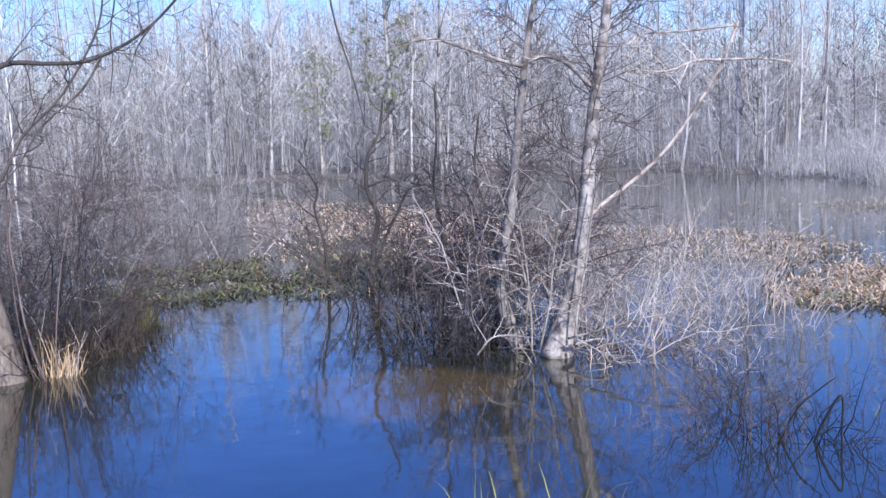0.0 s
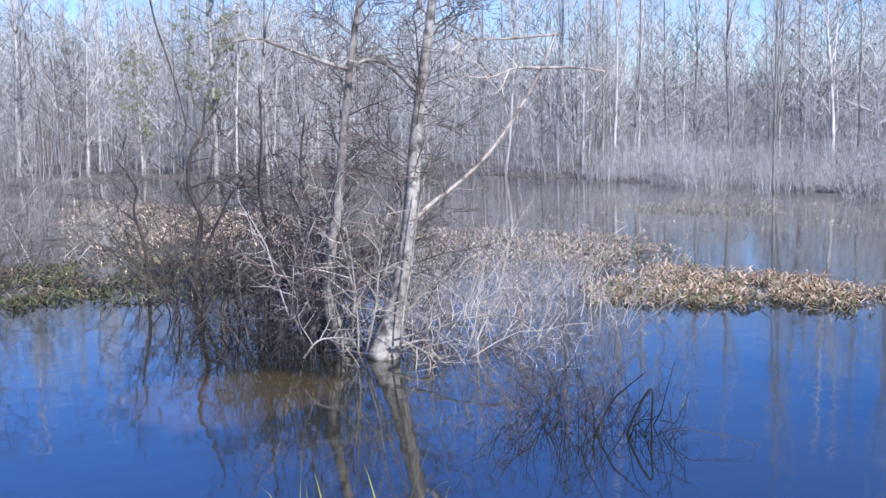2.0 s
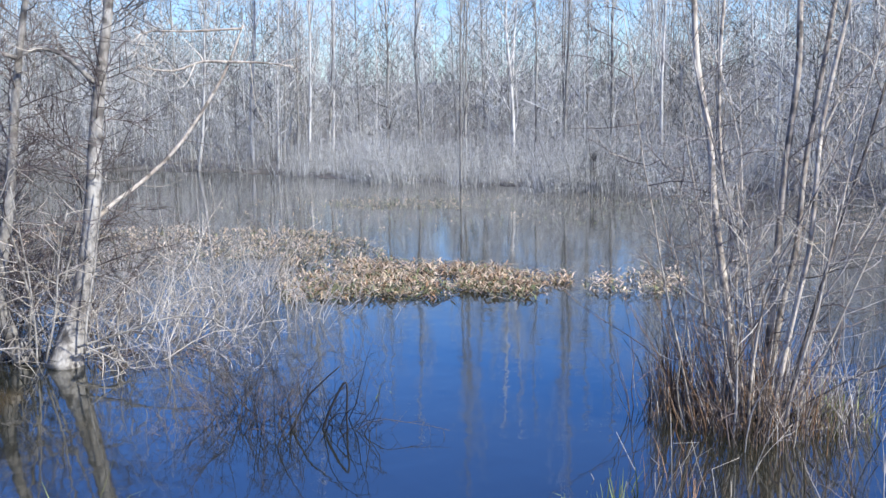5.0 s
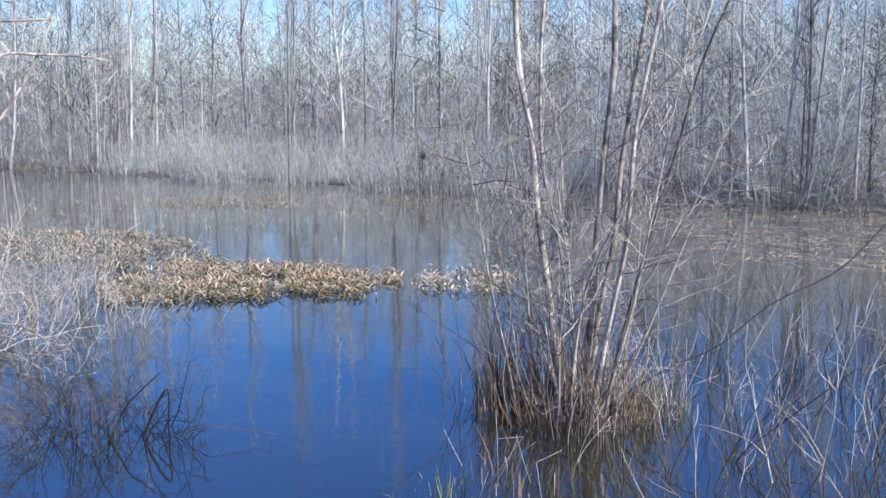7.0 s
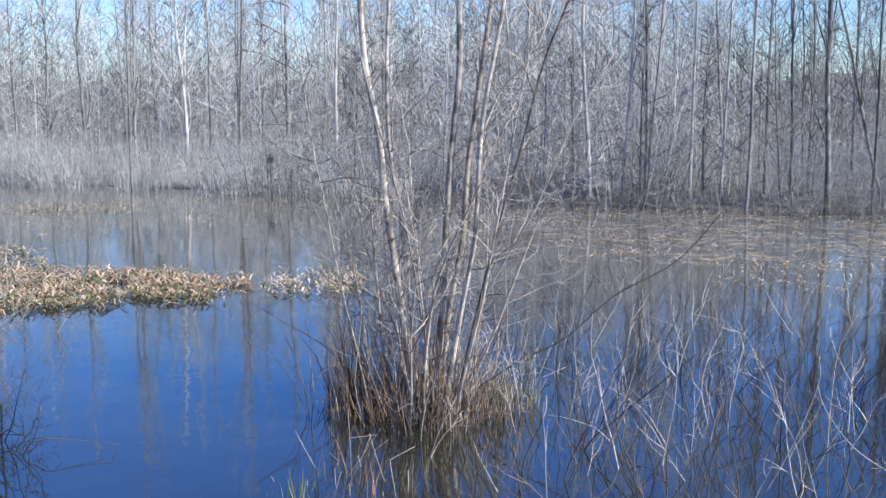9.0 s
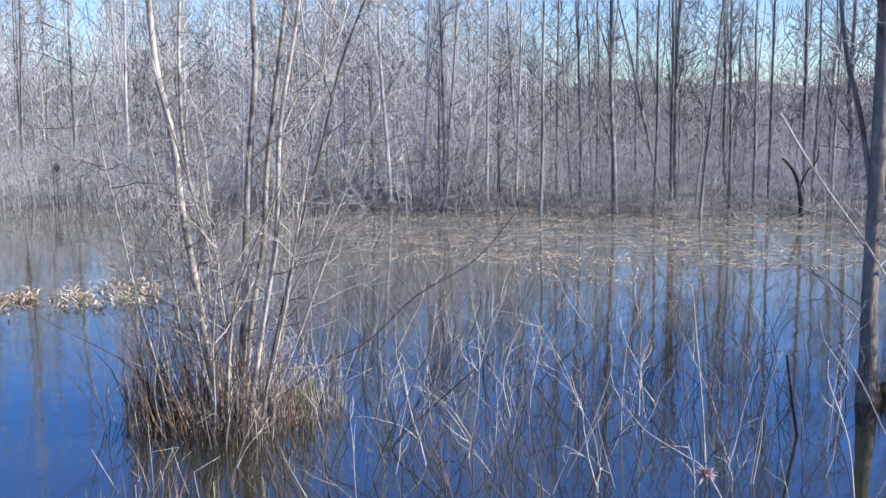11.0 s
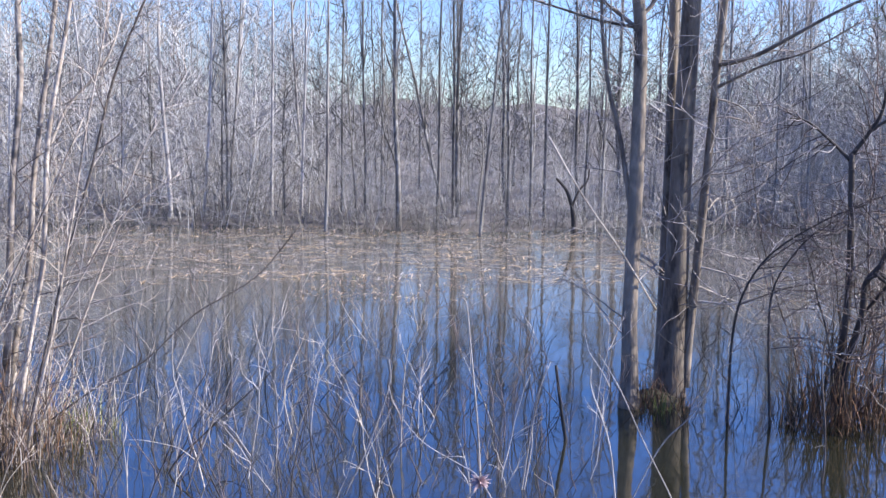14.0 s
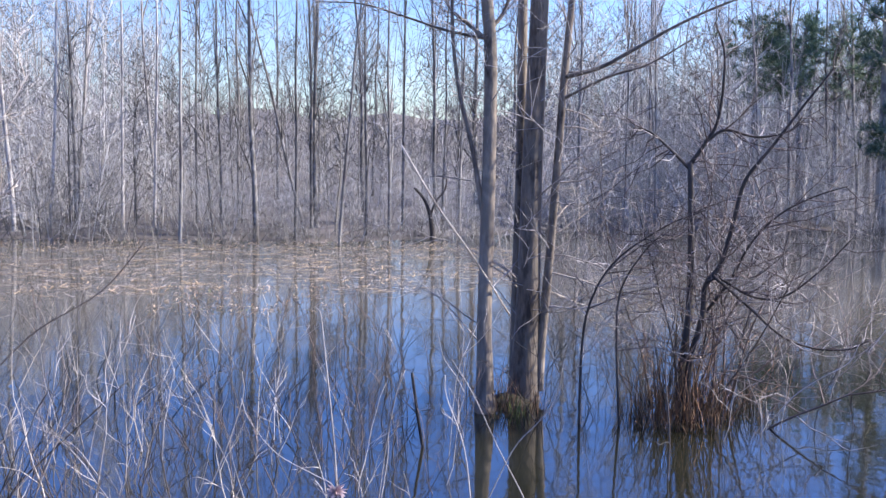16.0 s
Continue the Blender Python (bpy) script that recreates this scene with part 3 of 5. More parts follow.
# the shadow at the bank's foot is painted by this dark twig colour
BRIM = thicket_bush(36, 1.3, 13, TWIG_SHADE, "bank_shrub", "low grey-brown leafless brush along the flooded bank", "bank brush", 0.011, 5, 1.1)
for i in range(95):
    az = -32 + 138 * (i + belt_rng.random()) / 95
    p = place(az, shore(az) + belt_rng.uniform(0.2, 2.6) + (7.5 if 19 < az < 43 else 0))
    c = BRIM if i == 0 else copy_thing(BRIM, Matrix())
    c.matrix_basis = pose(p.x, p.y, 0, 0, 0, belt_rng.uniform(0, 360))
    k = belt_rng.uniform(0.7, 1.3)
    c.scale = (k * 1.3, k * 1.3, k)

# the lowest kind, used next to the water, takes the shade colour too
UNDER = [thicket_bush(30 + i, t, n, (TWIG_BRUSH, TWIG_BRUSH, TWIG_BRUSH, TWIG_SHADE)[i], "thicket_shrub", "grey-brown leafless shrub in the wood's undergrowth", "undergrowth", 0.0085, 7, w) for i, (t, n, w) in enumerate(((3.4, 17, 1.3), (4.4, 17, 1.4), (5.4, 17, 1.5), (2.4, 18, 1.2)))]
for i in range(225):
    if i >= 175:
        az = belt_rng.uniform(-31, 18)
        d = shore(az) + belt_rng.uniform(0.4, 34.0)
    elif i % 3 == 1:
        az = belt_rng.uniform(16, 100)
        d = shore(az) + belt_rng.uniform(0.6, 9.0) + (13.0 if 19 < az < 44 else 0.0)
    else:
        az = belt_rng.uniform(-33, 106)
        d = shore(az) + belt_rng.uniform(0.6, 26.0)
    p = place(az, d)
    kind = i % 3 if d > shore(az) + 2 else 3 * (i % 2)
    c = UNDER[i] if i < 4 else copy_thing(UNDER[kind], Matrix())
    c.matrix_basis = pose(p.x, p.y, max(0, height(p.x, p.y)) - 0.05, 0, 0, belt_rng.uniform(0, 360))
    tallest = (3.4, 4.4, 5.4, 2.4)[i if i < 4 else kind]
    k = min(1.5, (canopy(az, d) + 0.3) * belt_rng.uniform(0.55, 1.0) / tallest)
    c.scale = (max(0.8, k) * 1.1, max(0.8, k) * 1.1, k)


def pine(seed, tall, r, mat, label, bare=0.22, wide=2.6, boughs=30, tufts=9):
    """An evergreen: trunk, limbs, and a crown of rounded needle clumps with gaps between."""
    rng = random.Random(seed)
    ob = thing("pine_tree", (0, 0, 0), label, "tree", "pines")
    m = Mesher()
    line, _ = limb(m, [(0, 0, -0.4), (0.05, 0.05, tall * 0.4), (-0.05, 0.1, tall * 0.75), (0, 0, tall * 0.97)], r, r * 0.2, 7, 4, 1.4)
    part("trunk", m, BARK_FAR_DARK, ob)
    m, nd = Mesher(), Mesher()
    for i in range(boughs):
        u = bare + (1 - bare) * (i + rng.random()) / boughs
        q = line[0].lerp(line[-1], u)
        a = rng.uniform(0, 6.28)
        size = wide * (0.3 + 0.7 * math.sin(math.pi * min(1, (1.08 - u) / (1 - bare) * 0.8))) * rng.uniform(0.5, 1.1)
        seg = twig(m, rng, q, (math.cos(a), math.sin(a), 0.35), size, 0.035, 4, 0.12, 4, 0.06)
        for s in range(tufts):
            c = seg[1 + rng.randrange(4)] + Vector((rng.gauss(0, 0.20), rng.gauss(0, 0.20), rng.gauss(0.1, 0.13)))
            for k in range(30):
                d = Vector((rng.gauss(0, 1), rng.gauss(0, 1), rng.gauss(0.5, 0.8))).normalized() * rng.uniform(0.14, 0.32)
                nd.blade([c, c + d], 0.034, d.orthogonal().normalized())
    part("bough_frame", m, BARK_FAR_DARK, ob)
    tagged(part("needle_mass", nd, mat, ob), kind="stuff")
    return ob


pine_a = pine(41, 7.0, 0.14, NEEDLE, "tall dark green pine with a bare lower trunk behind the brush", 0.62, 1.25, 20, 8)
pine_b = pine(42, 6.8, 0.12, NEEDLE, "tall dark green pine with a bare lower trunk behind the brush", 0.66, 1.0, 18, 8)
pine_low = pine(44, 7.8, 0.15, NEEDLE, "dark green young pine with low branches behind the brush", 0.2, 1.6)
pine_a.matrix_basis = Matrix.Translation((*place(91.9, 38.5).xy, 0.2))
pine_b.matrix_basis = Matrix.Translation((*place(94.2, 38.0).xy, 0.2))
pine_low.matrix_basis = Matrix.Translation((*place(98.3, 36).xy, 0.2)) @ Matrix.Scale(1.35, 4)
for az, d, k, src in ((93.0, 41.0, 1.0, pine_b), (95.9, 38.5, 0.97, pine_a), (97.6, 40.0, 0.95, pine_b)):
    c = copy_thing(src, Matrix.Translation((*place(az, d).xy, 0.2)) @ pose(0, 0, 0, 0, 0, az * 37))
    c.scale = (k, k, k)
for i in range(34):
    az = belt_rng.uniform(81, 99)
    d = shore(az) + belt_rng.uniform(0.5, 9)
    p = place(az, d)
    c = copy_thing(UNDER[2 * (i % 2)], pose(p.x, p.y, max(0, height(p.x, p.y)) - 0.05, 0, 0, belt_rng.uniform(0, 360)))
    k = min(1.6, canopy(az, d) * belt_rng.uniform(0.7, 1.05) / (3.4, 5.4)[i % 2])
    c.scale = (k, k, k)
cedar = pine(43, 12.0, 0.14, NEEDLE_LIGHT, "broad yellow-green evergreen among grey bare trees", 0.3, 3.0, 30, 5)
cedar.matrix_basis = Matrix.Translation((*place(-2.8, 54).xy, 0.1))
c = copy_thing(cedar, Matrix.Translation((*place(-6.6, 57).xy, 0.1)) @ pose(0, 0, 0, 0, 0, 140))
c.scale = (0.6, 0.6, 0.55)


# ---- near trees ----
TWIN_RIGHT = ([(1.05, 10.67, -0.03), (1.15, 10.66, 0.33), (1.24, 10.65, 0.66), (1.38, 10.63, 1.48), (1.45, 10.62, 2.24), (1.54, 10.60, 2.92), (1.65, 10.58, 3.65), (1.75, 10.57, 4.75), (1.80, 10.56, 5.92)], 0.106, 0.024)
TWIN_LEFT = ([(0.70, 11.00, 0.03), (0.61, 11.01, 0.25), (0.53, 11.01, 0.50), (0.52, 11.01, 0.87), (0.64, 11.00, 1.54), (0.72, 11.00, 2.20), (0.80, 10.99, 2.86), (0.90, 10.98, 3.50), (1.01, 10.97, 4.07), (1.13, 10.96, 5.20)], 0.082, 0.018)
LEAN = ([(1.42, 10.67, 1.45), (1.59, 10.65, 1.60), (1.92, 10.59, 1.85), (2.25, 10.52, 2.18), (2.53, 10.45, 2.59), (2.73, 10.40, 2.94), (2.90, 10.35, 3.37)], 0.023, 0.011)
LEAN_A = ([(2.88, 10.33, 3.33), (2.38, 10.46, 3.30), (2.06, 10.53, 3.30), (1.88, 10.56, 3.26)], 0.013, 0.006)
LEAN_B = ([(2.73, 10.37, 3.00), (2.49, 10.43, 3.00), (2.26, 10.49, 2.92), (2.05, 10.53, 2.92), (1.86, 10.57, 2.97)], 0.014, 0.006)
LEAN_C = ([(2.73, 10.37, 3.00), (3.06, 10.27, 2.99), (3.36, 10.18, 2.95)], 0.014, 0.006)
ARM_A = ([(1.49, 10.61, 2.78), (1.21, 10.65, 3.05), (0.99, 10.67, 3.12), (0.84, 10.69, 3.06)], 0.027, 0.015)
ARM_B = ([(0.80, 10.89, 3.04), (0.54, 10.91, 3.12), (0.07, 10.93, 3.30), (-0.16, 10.93, 3.36), (-0.52, 10.92, 3.31)], 0.024, 0.009)
ARCH_A = ([(0.73, 10.70, 0.18), (0.81, 10.69, 0.79), (1.07, 10.67, 0.90), (1.45, 10.62, 0.88), (1.79, 10.56, 0.68)], 0.012, 0.009)
ARCH_B = ([(1.14, 10.36, 0.24), (1.56, 10.30, 0.35), (2.01, 10.21, 0.47), (2.39, 10.13, 0.44), (2.65, 10.06, 0.24)], 0.014, 0.006)
ARCH_C = ([(1.12, 10.46, 0.13), (1.47, 10.41, 0.21), (1.55, 10.40, 0.08), (1.63, 10.39, -0.02)], 0.014, 0.009)
WHIP_A = ([(0.82, 10.69, 0.12), (0.75, 10.70, 0.79), (0.62, 10.71, 1.39), (0.48, 10.71, 1.81)], 0.018, 0.009)
WHIP_B = ([(0.88, 10.69, 0.12), (1.07, 10.67, 0.78), (1.23, 10.65, 1.37), (1.36, 10.63, 1.78), (1.54, 10.60, 2.29)], 0.015, 0.009)
EDGE_TREE = ([(-4.66, 10.42, -0.15), (-4.69, 10.43, 0.30), (-4.77, 10.41, 0.80), (-4.87, 10.38, 1.40), (-4.99, 10.36, 2.20), (-5.09, 10.35, 3.21), (-5.17, 10.35, 4.40)], 0.15, 0.085)
EDGE_ARM = ([(-5.02, 10.35, 3.16), (-4.49, 10.12, 3.13), (-4.25, 10.22, 3.22), (-3.92, 10.35, 3.21), (-3.56, 10.47, 3.24), (-3.13, 10.61, 3.46), (-2.73, 10.71, 3.83), (-2.37, 10.79, 4.34)], 0.033, 0.009)
EDGE_ARM_B = ([(-4.90, 10.37, 1.90), (-4.46, 10.13, 2.03), (-4.21, 10.24, 2.51), (-3.89, 10.36, 2.84), (-3.61, 10.46, 3.28), (-3.44, 10.51, 3.67), (-3.39, 10.53, 4.16)], 0.018, 0.009)
DROOP = ([(-1.12, 9.48, 4.41), (-1.05, 9.48, 3.72), (-0.99, 9.49, 3.36), (-0.92, 9.50, 3.11), (-0.84, 9.50, 2.80), (-0.78, 9.51, 2.49)], 0.011, 0.006)
DROOP_B = ([(-0.78, 9.51, 2.49), (-0.56, 9.52, 2.30), (-0.30, 9.53, 2.11), (0.00, 9.53, 1.99)], 0.010, 0.005)
TRIO_A = ([(9.01, 1.89, -0.05), (9.01, 1.90, 0.47), (9.01, 1.91, 0.88), (9.01, 1.89, 2.21), (9.01, 1.89, 3.21), (9.00, 1.93, 3.70), (8.98, 2.00, 4.66), (8.97, 2.04, 5.70)], 0.073, 0.046)
TRIO_A2 = ([(9.00, 1.92, 1.70), (8.98, 2.03, 2.36), (8.95, 2.15, 2.86), (8.93, 2.21, 3.30), (8.93, 2.23, 3.69), (8.92, 2.26, 4.42)], 0.023, 0.013)
TRIO_B = ([(9.57, 1.65, -0.09), (9.57, 1.63, 0.48), (9.57, 1.61, 1.14), (9.58, 1.60, 2.21), (9.58, 1.56, 3.77), (9.59, 1.55, 4.79), (9.59, 1.55, 5.88)], 0.134, 0.059)
TRIO_D = ([(9.75, 1.75, -0.01), (9.75, 1.75, 1.11), (9.75, 1.74, 2.20), (9.75, 1.75, 3.80), (9.75, 1.76, 4.84)], 0.065, 0.038)
TRIO_C = ([(9.59, 1.50, 0.10), (9.60, 1.48, 0.60), (9.60, 1.43, 1.25), (9.61, 1.37, 2.21), (9.62, 1.32, 3.10), (9.63, 1.27, 3.77), (9.63, 1.25, 4.53)], 0.048, 0.027)
TRIO_FORK = ([(9.00, 1.93, 3.35), (9.06, 2.10, 3.49), (9.02, 2.25, 3.61), (9.00, 2.33, 3.76)], 0.024, 0.013)
TRIO_FORK_B = ([(9.00, 1.93, 3.41), (9.13, 1.81, 3.59), (9.14, 1.74, 3.80)], 0.022, 0.013)
TRIO_LIMB_A = ([(9.62, 1.33, 3.06), (9.46, 0.99, 3.13), (9.49, 0.69, 3.29), (9.52, 0.30, 3.51), (9.53, -0.08, 3.68), (9.53, -0.45, 3.80)], 0.022, 0.008)
TRIO_LIMB_B = ([(9.62, 1.34, 2.86), (9.47, 0.91, 3.05), (9.51, 0.54, 3.17), (9.52, 0.11, 3.42)], 0.016, 0.006)
TRIO_LIMB_C = ([(9.00, 1.94, 3.36), (9.01, 2.30, 3.44), (8.91, 2.64, 3.55), (8.79, 3.02, 3.66), (8.65, 3.39, 3.67)], 0.015, 0.005)
STICK = ([(8.52, 1.32, 0.81), (8.48, 1.58, 0.99), (8.42, 1.87, 1.45), (8.34, 2.19, 1.92), (8.25, 2.47, 2.41)], 0.012, 0.012)
CLUMP_A = ([(5.63, 6.02, 0.06), (5.56, 6.09, 0.53), (5.49, 6.15, 1.17), (5.43, 6.20, 1.72), (5.39, 6.23, 2.26), (5.32, 6.30, 2.79), (5.29, 6.32, 3.31), (5.27, 6.34, 3.95)], 0.032, 0.020)
CLUMP_B = ([(5.72, 5.94, 0.06), (5.76, 5.90, 0.81), (5.78, 5.88, 1.32), (5.81, 5.85, 1.99), (5.86, 5.80, 2.74), (5.86, 5.80, 3.30), (5.88, 5.78, 3.97)], 0.032, 0.020)
CLUMP_C = ([(5.82, 5.98, 0.06), (5.87, 5.93, 0.79), (5.95, 5.85, 1.40), (5.98, 5.82, 1.99), (6.04, 5.76, 2.61), (6.11, 5.69, 3.30), (6.15, 5.64, 3.81)], 0.025, 0.016)
CLUMP_D = ([(5.71, 5.81, 0.09), (5.80, 5.72, 0.84), (5.88, 5.64, 1.47), (5.91, 5.60, 2.31), (6.00, 5.51, 3.03), (6.03, 5.48, 3.28), (6.07, 5.43, 3.69)], 0.022, 0.013)
CLUMP_E = ([(5.72, 5.66, 0.22), (5.82, 5.56, 0.86), (5.92, 5.44, 1.49), (6.05, 5.30, 2.18), (6.15, 5.19, 2.77), (6.27, 5.04, 3.26), (6.34, 4.96, 3.50)], 0.013, 0.009)
CLUMP_F = ([(5.84, 5.68, 0.19), (5.98, 5.53, 0.66), (6.14, 5.35, 1.30), (6.26, 5.21, 1.75), (6.37, 5.07, 1.92), (6.52, 4.88, 2.08)], 0.011, 0.004)
CLUMP_G = ([(5.72, 6.22, 0.09), (5.66, 6.27, 0.77), (5.67, 6.26, 1.38), (5.59, 6.33, 2.16), (5.58, 6.34, 2.89), (5.60, 6.32, 3.42)], 0.019, 0.012)
CLUMP_H = ([(5.75, 6.18, 0.10), (5.61, 6.31, 0.67), (5.46, 6.44, 1.24), (5.35, 6.53, 1.84), (5.13, 6.70, 2.21)], 0.009, 0.005)
CLUMP_I = ([(5.99, 5.67, 2.26), (6.08, 5.57, 2.57), (6.22, 5.41, 2.82), (6.30, 5.32, 3.03), (6.35, 5.26, 3.28)], 0.014, 0.007)
ARC_A = ([(9.37, 0.17, -0.10), (9.37, 0.17, 0.39), (9.37, 0.12, 0.92), (9.37, 0.12, 1.53), (9.37, 0.15, 2.30)], 0.038, 0.024)
ARC_B = ([(9.32, 0.13, -0.10), (9.32, 0.10, 0.47), (9.33, -0.00, 0.92), (9.33, -0.02, 1.21), (9.33, -0.14, 1.40), (9.33, -0.23, 1.75), (9.32, -0.32, 2.14), (9.32, -0.54, 2.45), (9.30, -0.76, 2.77), (9.28, -1.00, 3.10)], 0.034, 0.008)
ARC_C = ([(9.28, -0.02, 1.24), (9.28, -0.14, 1.28), (9.27, -0.41, 1.14), (9.26, -0.67, 1.15), (9.24, -0.95, 1.38), (9.21, -1.21, 1.69)], 0.015, 0.005)
ARC_D = ([(9.23, -0.08, 1.31), (9.22, -0.39, 1.05), (9.21, -0.66, 0.82), (9.19, -0.92, 0.73), (9.16, -1.20, 0.74), (9.14, -1.37, 0.84)], 0.014, 0.006)
ARC_E = ([(8.86, 1.01, -0.10), (8.86, 1.00, 0.72), (8.87, 0.92, 1.13), (8.89, 0.71, 1.47), (8.92, 0.31, 1.76), (8.93, -0.00, 1.90)], 0.013, 0.005)
ARC_F = ([(8.89, 0.66, -0.10), (8.89, 0.71, 0.80), (8.89, 0.68, 1.20), (8.91, 0.51, 1.51), (8.92, 0.34, 1.70)], 0.012, 0.005)
ARC_G = ([(9.43, -0.00, 0.92), (9.43, -0.22, 1.24), (9.42, -0.39, 1.59), (9.41, -0.62, 1.85), (9.39, -0.89, 2.01), (9.37, -1.16, 2.11)], 0.015, 0.005)
TWIST_A = ([(-1.24, 15.57, 0.05), (-1.14, 15.58, 0.75), (-1.08, 15.58, 1.17), (-1.23, 15.57, 1.60), (-1.17, 15.58, 2.11), (-1.01, 15.59, 2.39), (-0.92, 15.59, 2.93)], 0.064, 0.021)
TWIST_B = ([(-1.20, 15.57, 0.24), (-0.96, 15.59, 0.83), (-0.75, 15.60, 1.25), (-0.57, 15.61, 1.54), (-0.27, 15.61, 1.62)], 0.039, 0.017)
TWIST_C = ([(-1.91, 15.91, 0.09), (-1.95, 15.90, 0.75), (-2.07, 15.89, 1.27), (-2.02, 15.90, 1.61), (-2.28, 15.86, 2.04)], 0.040, 0.018)
TWIST_D = ([(-1.23, 15.57, 1.60), (-0.85, 15.59, 1.69), (-0.27, 15.61, 1.59), (0.25, 15.61, 1.81)], 0.026, 0.013)
TWIST_E = ([(-0.16, 14.51, 0.11), (-0.11, 14.51, 0.91), (-0.20, 14.51, 1.63), (-0.14, 14.51, 2.26), (-0.14, 14.51, 3.04)], 0.040, 0.020)
TWIST_F = ([(0.42, 13.20, -0.01), (0.33, 13.21, 0.66), (0.46, 13.20, 1.32), (0.34, 13.21, 1.90), (0.42, 13.20, 2.62)], 0.036, 0.018)
TWIST_G = ([(0.49, 12.60, -0.12), (0.20, 12.61, 0.39), (-0.07, 12.61, 0.76), (-0.26, 12.61, 1.25), (-0.38, 12.61, 1.53)], 0.031, 0.014)
TWIST_H = ([(0.41, 13.00, -0.05), (0.57, 13.00, 0.61), (0.52, 13.00, 1.26), (0.82, 12.98, 1.75), (0.91, 12.97, 2.25)], 0.032, 0.014)
WHIP_C = ([(1.20, 10.33, 0.17), (1.25, 10.32, 0.59), (1.33, 10.31, 1.00), (1.39, 10.31, 1.41), (1.49, 10.29, 1.92)], 0.026, 0.014)
WHIP_D = ([(0.78, 10.48, 0.08), (0.78, 10.48, 0.47), (0.75, 10.48, 0.95), (0.69, 10.48, 1.42), (0.64, 10.49, 1.82)], 0.020, 0.012)
WHIP_E = ([(0.85, 10.37, 0.13), (0.96, 10.36, 0.60), (1.02, 10.35, 1.13), (1.12, 10.34, 1.59)], 0.017, 0.009)
FALL_A = ([(0.20, 10.11, 0.16), (0.35, 10.10, 0.33), (0.57, 10.09, 0.35), (0.63, 10.09, 0.32)], 0.017, 0.011)
FALL_B = ([(1.20, 10.13, 0.28), (1.43, 10.10, 0.15), (1.57, 10.08, 0.09)], 0.017, 0.011)
SNAG = ([(26.11, 7.16, -0.15), (26.10, 7.21, 0.45), (26.08, 7.28, 0.80), (26.04, 7.42, 1.15), (25.97, 7.65, 1.42)], 0.149, 0.052)
SNAG_ARM = ([(26.09, 7.25, 0.66), (26.13, 7.09, 1.08), (26.19, 6.88, 1.36), (26.20, 6.83, 1.68)], 0.082, 0.037)
REED_A = ([(6.31, 2.29, -0.01), (6.30, 2.32, 0.46), (6.28, 2.37, 0.99), (6.27, 2.40, 1.28), (6.26, 2.43, 1.33)], 0.011, 0.007)
REED_C = ([(5.84, 3.08, 0.02), (5.91, 2.95, 0.33), (5.97, 2.82, 0.75), (5.97, 2.82, 0.94)], 0.009, 0.005)
REED_D = ([(6.49, 2.08, -0.12), (6.51, 2.02, 0.36), (6.53, 1.97, 0.67), (6.54, 1.92, 0.87)], 0.007, 0.006)
STUB = ([(7.73, 2.14, 0.17), (7.72, 2.17, 0.38), (7.71, 2.20, 0.61)], 0.020, 0.018)
DARK_A = ([(5.72, 4.51, -0.34), (5.78, 4.43, 0.03), (5.90, 4.26, 0.25), (6.07, 4.02, 0.52), (6.21, 3.80, 0.76)], 0.014, 0.006)
DARK_B = ([(5.84, 5.58, 0.23), (6.07, 5.32, 0.47), (6.30, 5.06, 0.65), (6.53, 4.76, 1.00), (6.79, 4.38, 1.28), (6.97, 4.09, 1.68)], 0.011, 0.007)
DARK_C = ([(7.52, 0.20, -0.23), (7.52, 0.18, 0.28), (7.52, 0.23, 0.87), (7.52, 0.17, 1.20), (7.52, 0.20, 1.44)], 0.010, 0.006)
BENT_A = ([(2.56, 7.45, -0.13), (2.66, 7.42, 0.15), (2.78, 7.37, 0.37), (2.78, 7.37, 0.06), (2.80, 7.36, -0.11)], 0.015, 0.011)
BENT_B = ([(2.32, 7.53, -0.14), (2.48, 7.48, 0.23), (2.60, 7.44, 0.37), (2.74, 7.39, 0.50)], 0.013, 0.007)
ARC_A2 = ([(9.37, 0.15, 2.28), (9.38, 0.02, 2.48), (9.38, -0.08, 2.70), (9.38, -0.11, 3.21), (9.38, -0.02, 3.51)], 0.020, 0.007)
ARC_A3 = ([(9.37, 0.15, 2.23), (9.37, 0.31, 2.39), (9.36, 0.51, 2.56), (9.35, 0.66, 2.59)], 0.016, 0.005)
ARC_A4 = ([(9.38, 0.02, 2.48), (9.38, -0.14, 2.58), (9.37, -0.40, 2.52), (9.36, -0.66, 2.57), (9.35, -0.77, 2.70)], 0.015, 0.005)
SNAPPED = ([(8.42, -0.60, 0.30), (8.40, -0.73, 0.48), (8.39, -0.91, 0.63), (8.37, -1.11, 0.77), (8.36, -1.18, 0.92)], 0.010, 0.006)
CANE_E = ([(6.48, 1.40, -0.12), (6.46, 1.46, 0.40), (6.43, 1.58, 0.76), (6.43, 1.59, 0.90)], 0.009, 0.006)
CANE_F = ([(6.28, 1.36, -0.10), (6.33, 1.12, 0.45), (6.36, 0.95, 0.66), (6.37, 0.85, 0.82), (6.38, 0.81, 1.01)], 0.008, 0.005)
CANE_G = ([(6.17, 0.90, -0.08), (6.15, 0.99, 0.20), (6.12, 1.16, 0.53), (6.09, 1.32, 0.87), (6.05, 1.45, 1.09)], 0.007, 0.005)
CANE_I = ([(6.02, 2.02, -0.05), (5.94, 2.17, 0.24), (5.89, 2.29, 0.33), (5.80, 2.50, 0.47), (5.73, 2.65, 0.68), (5.71, 2.70, 0.83)], 0.006, 0.004)
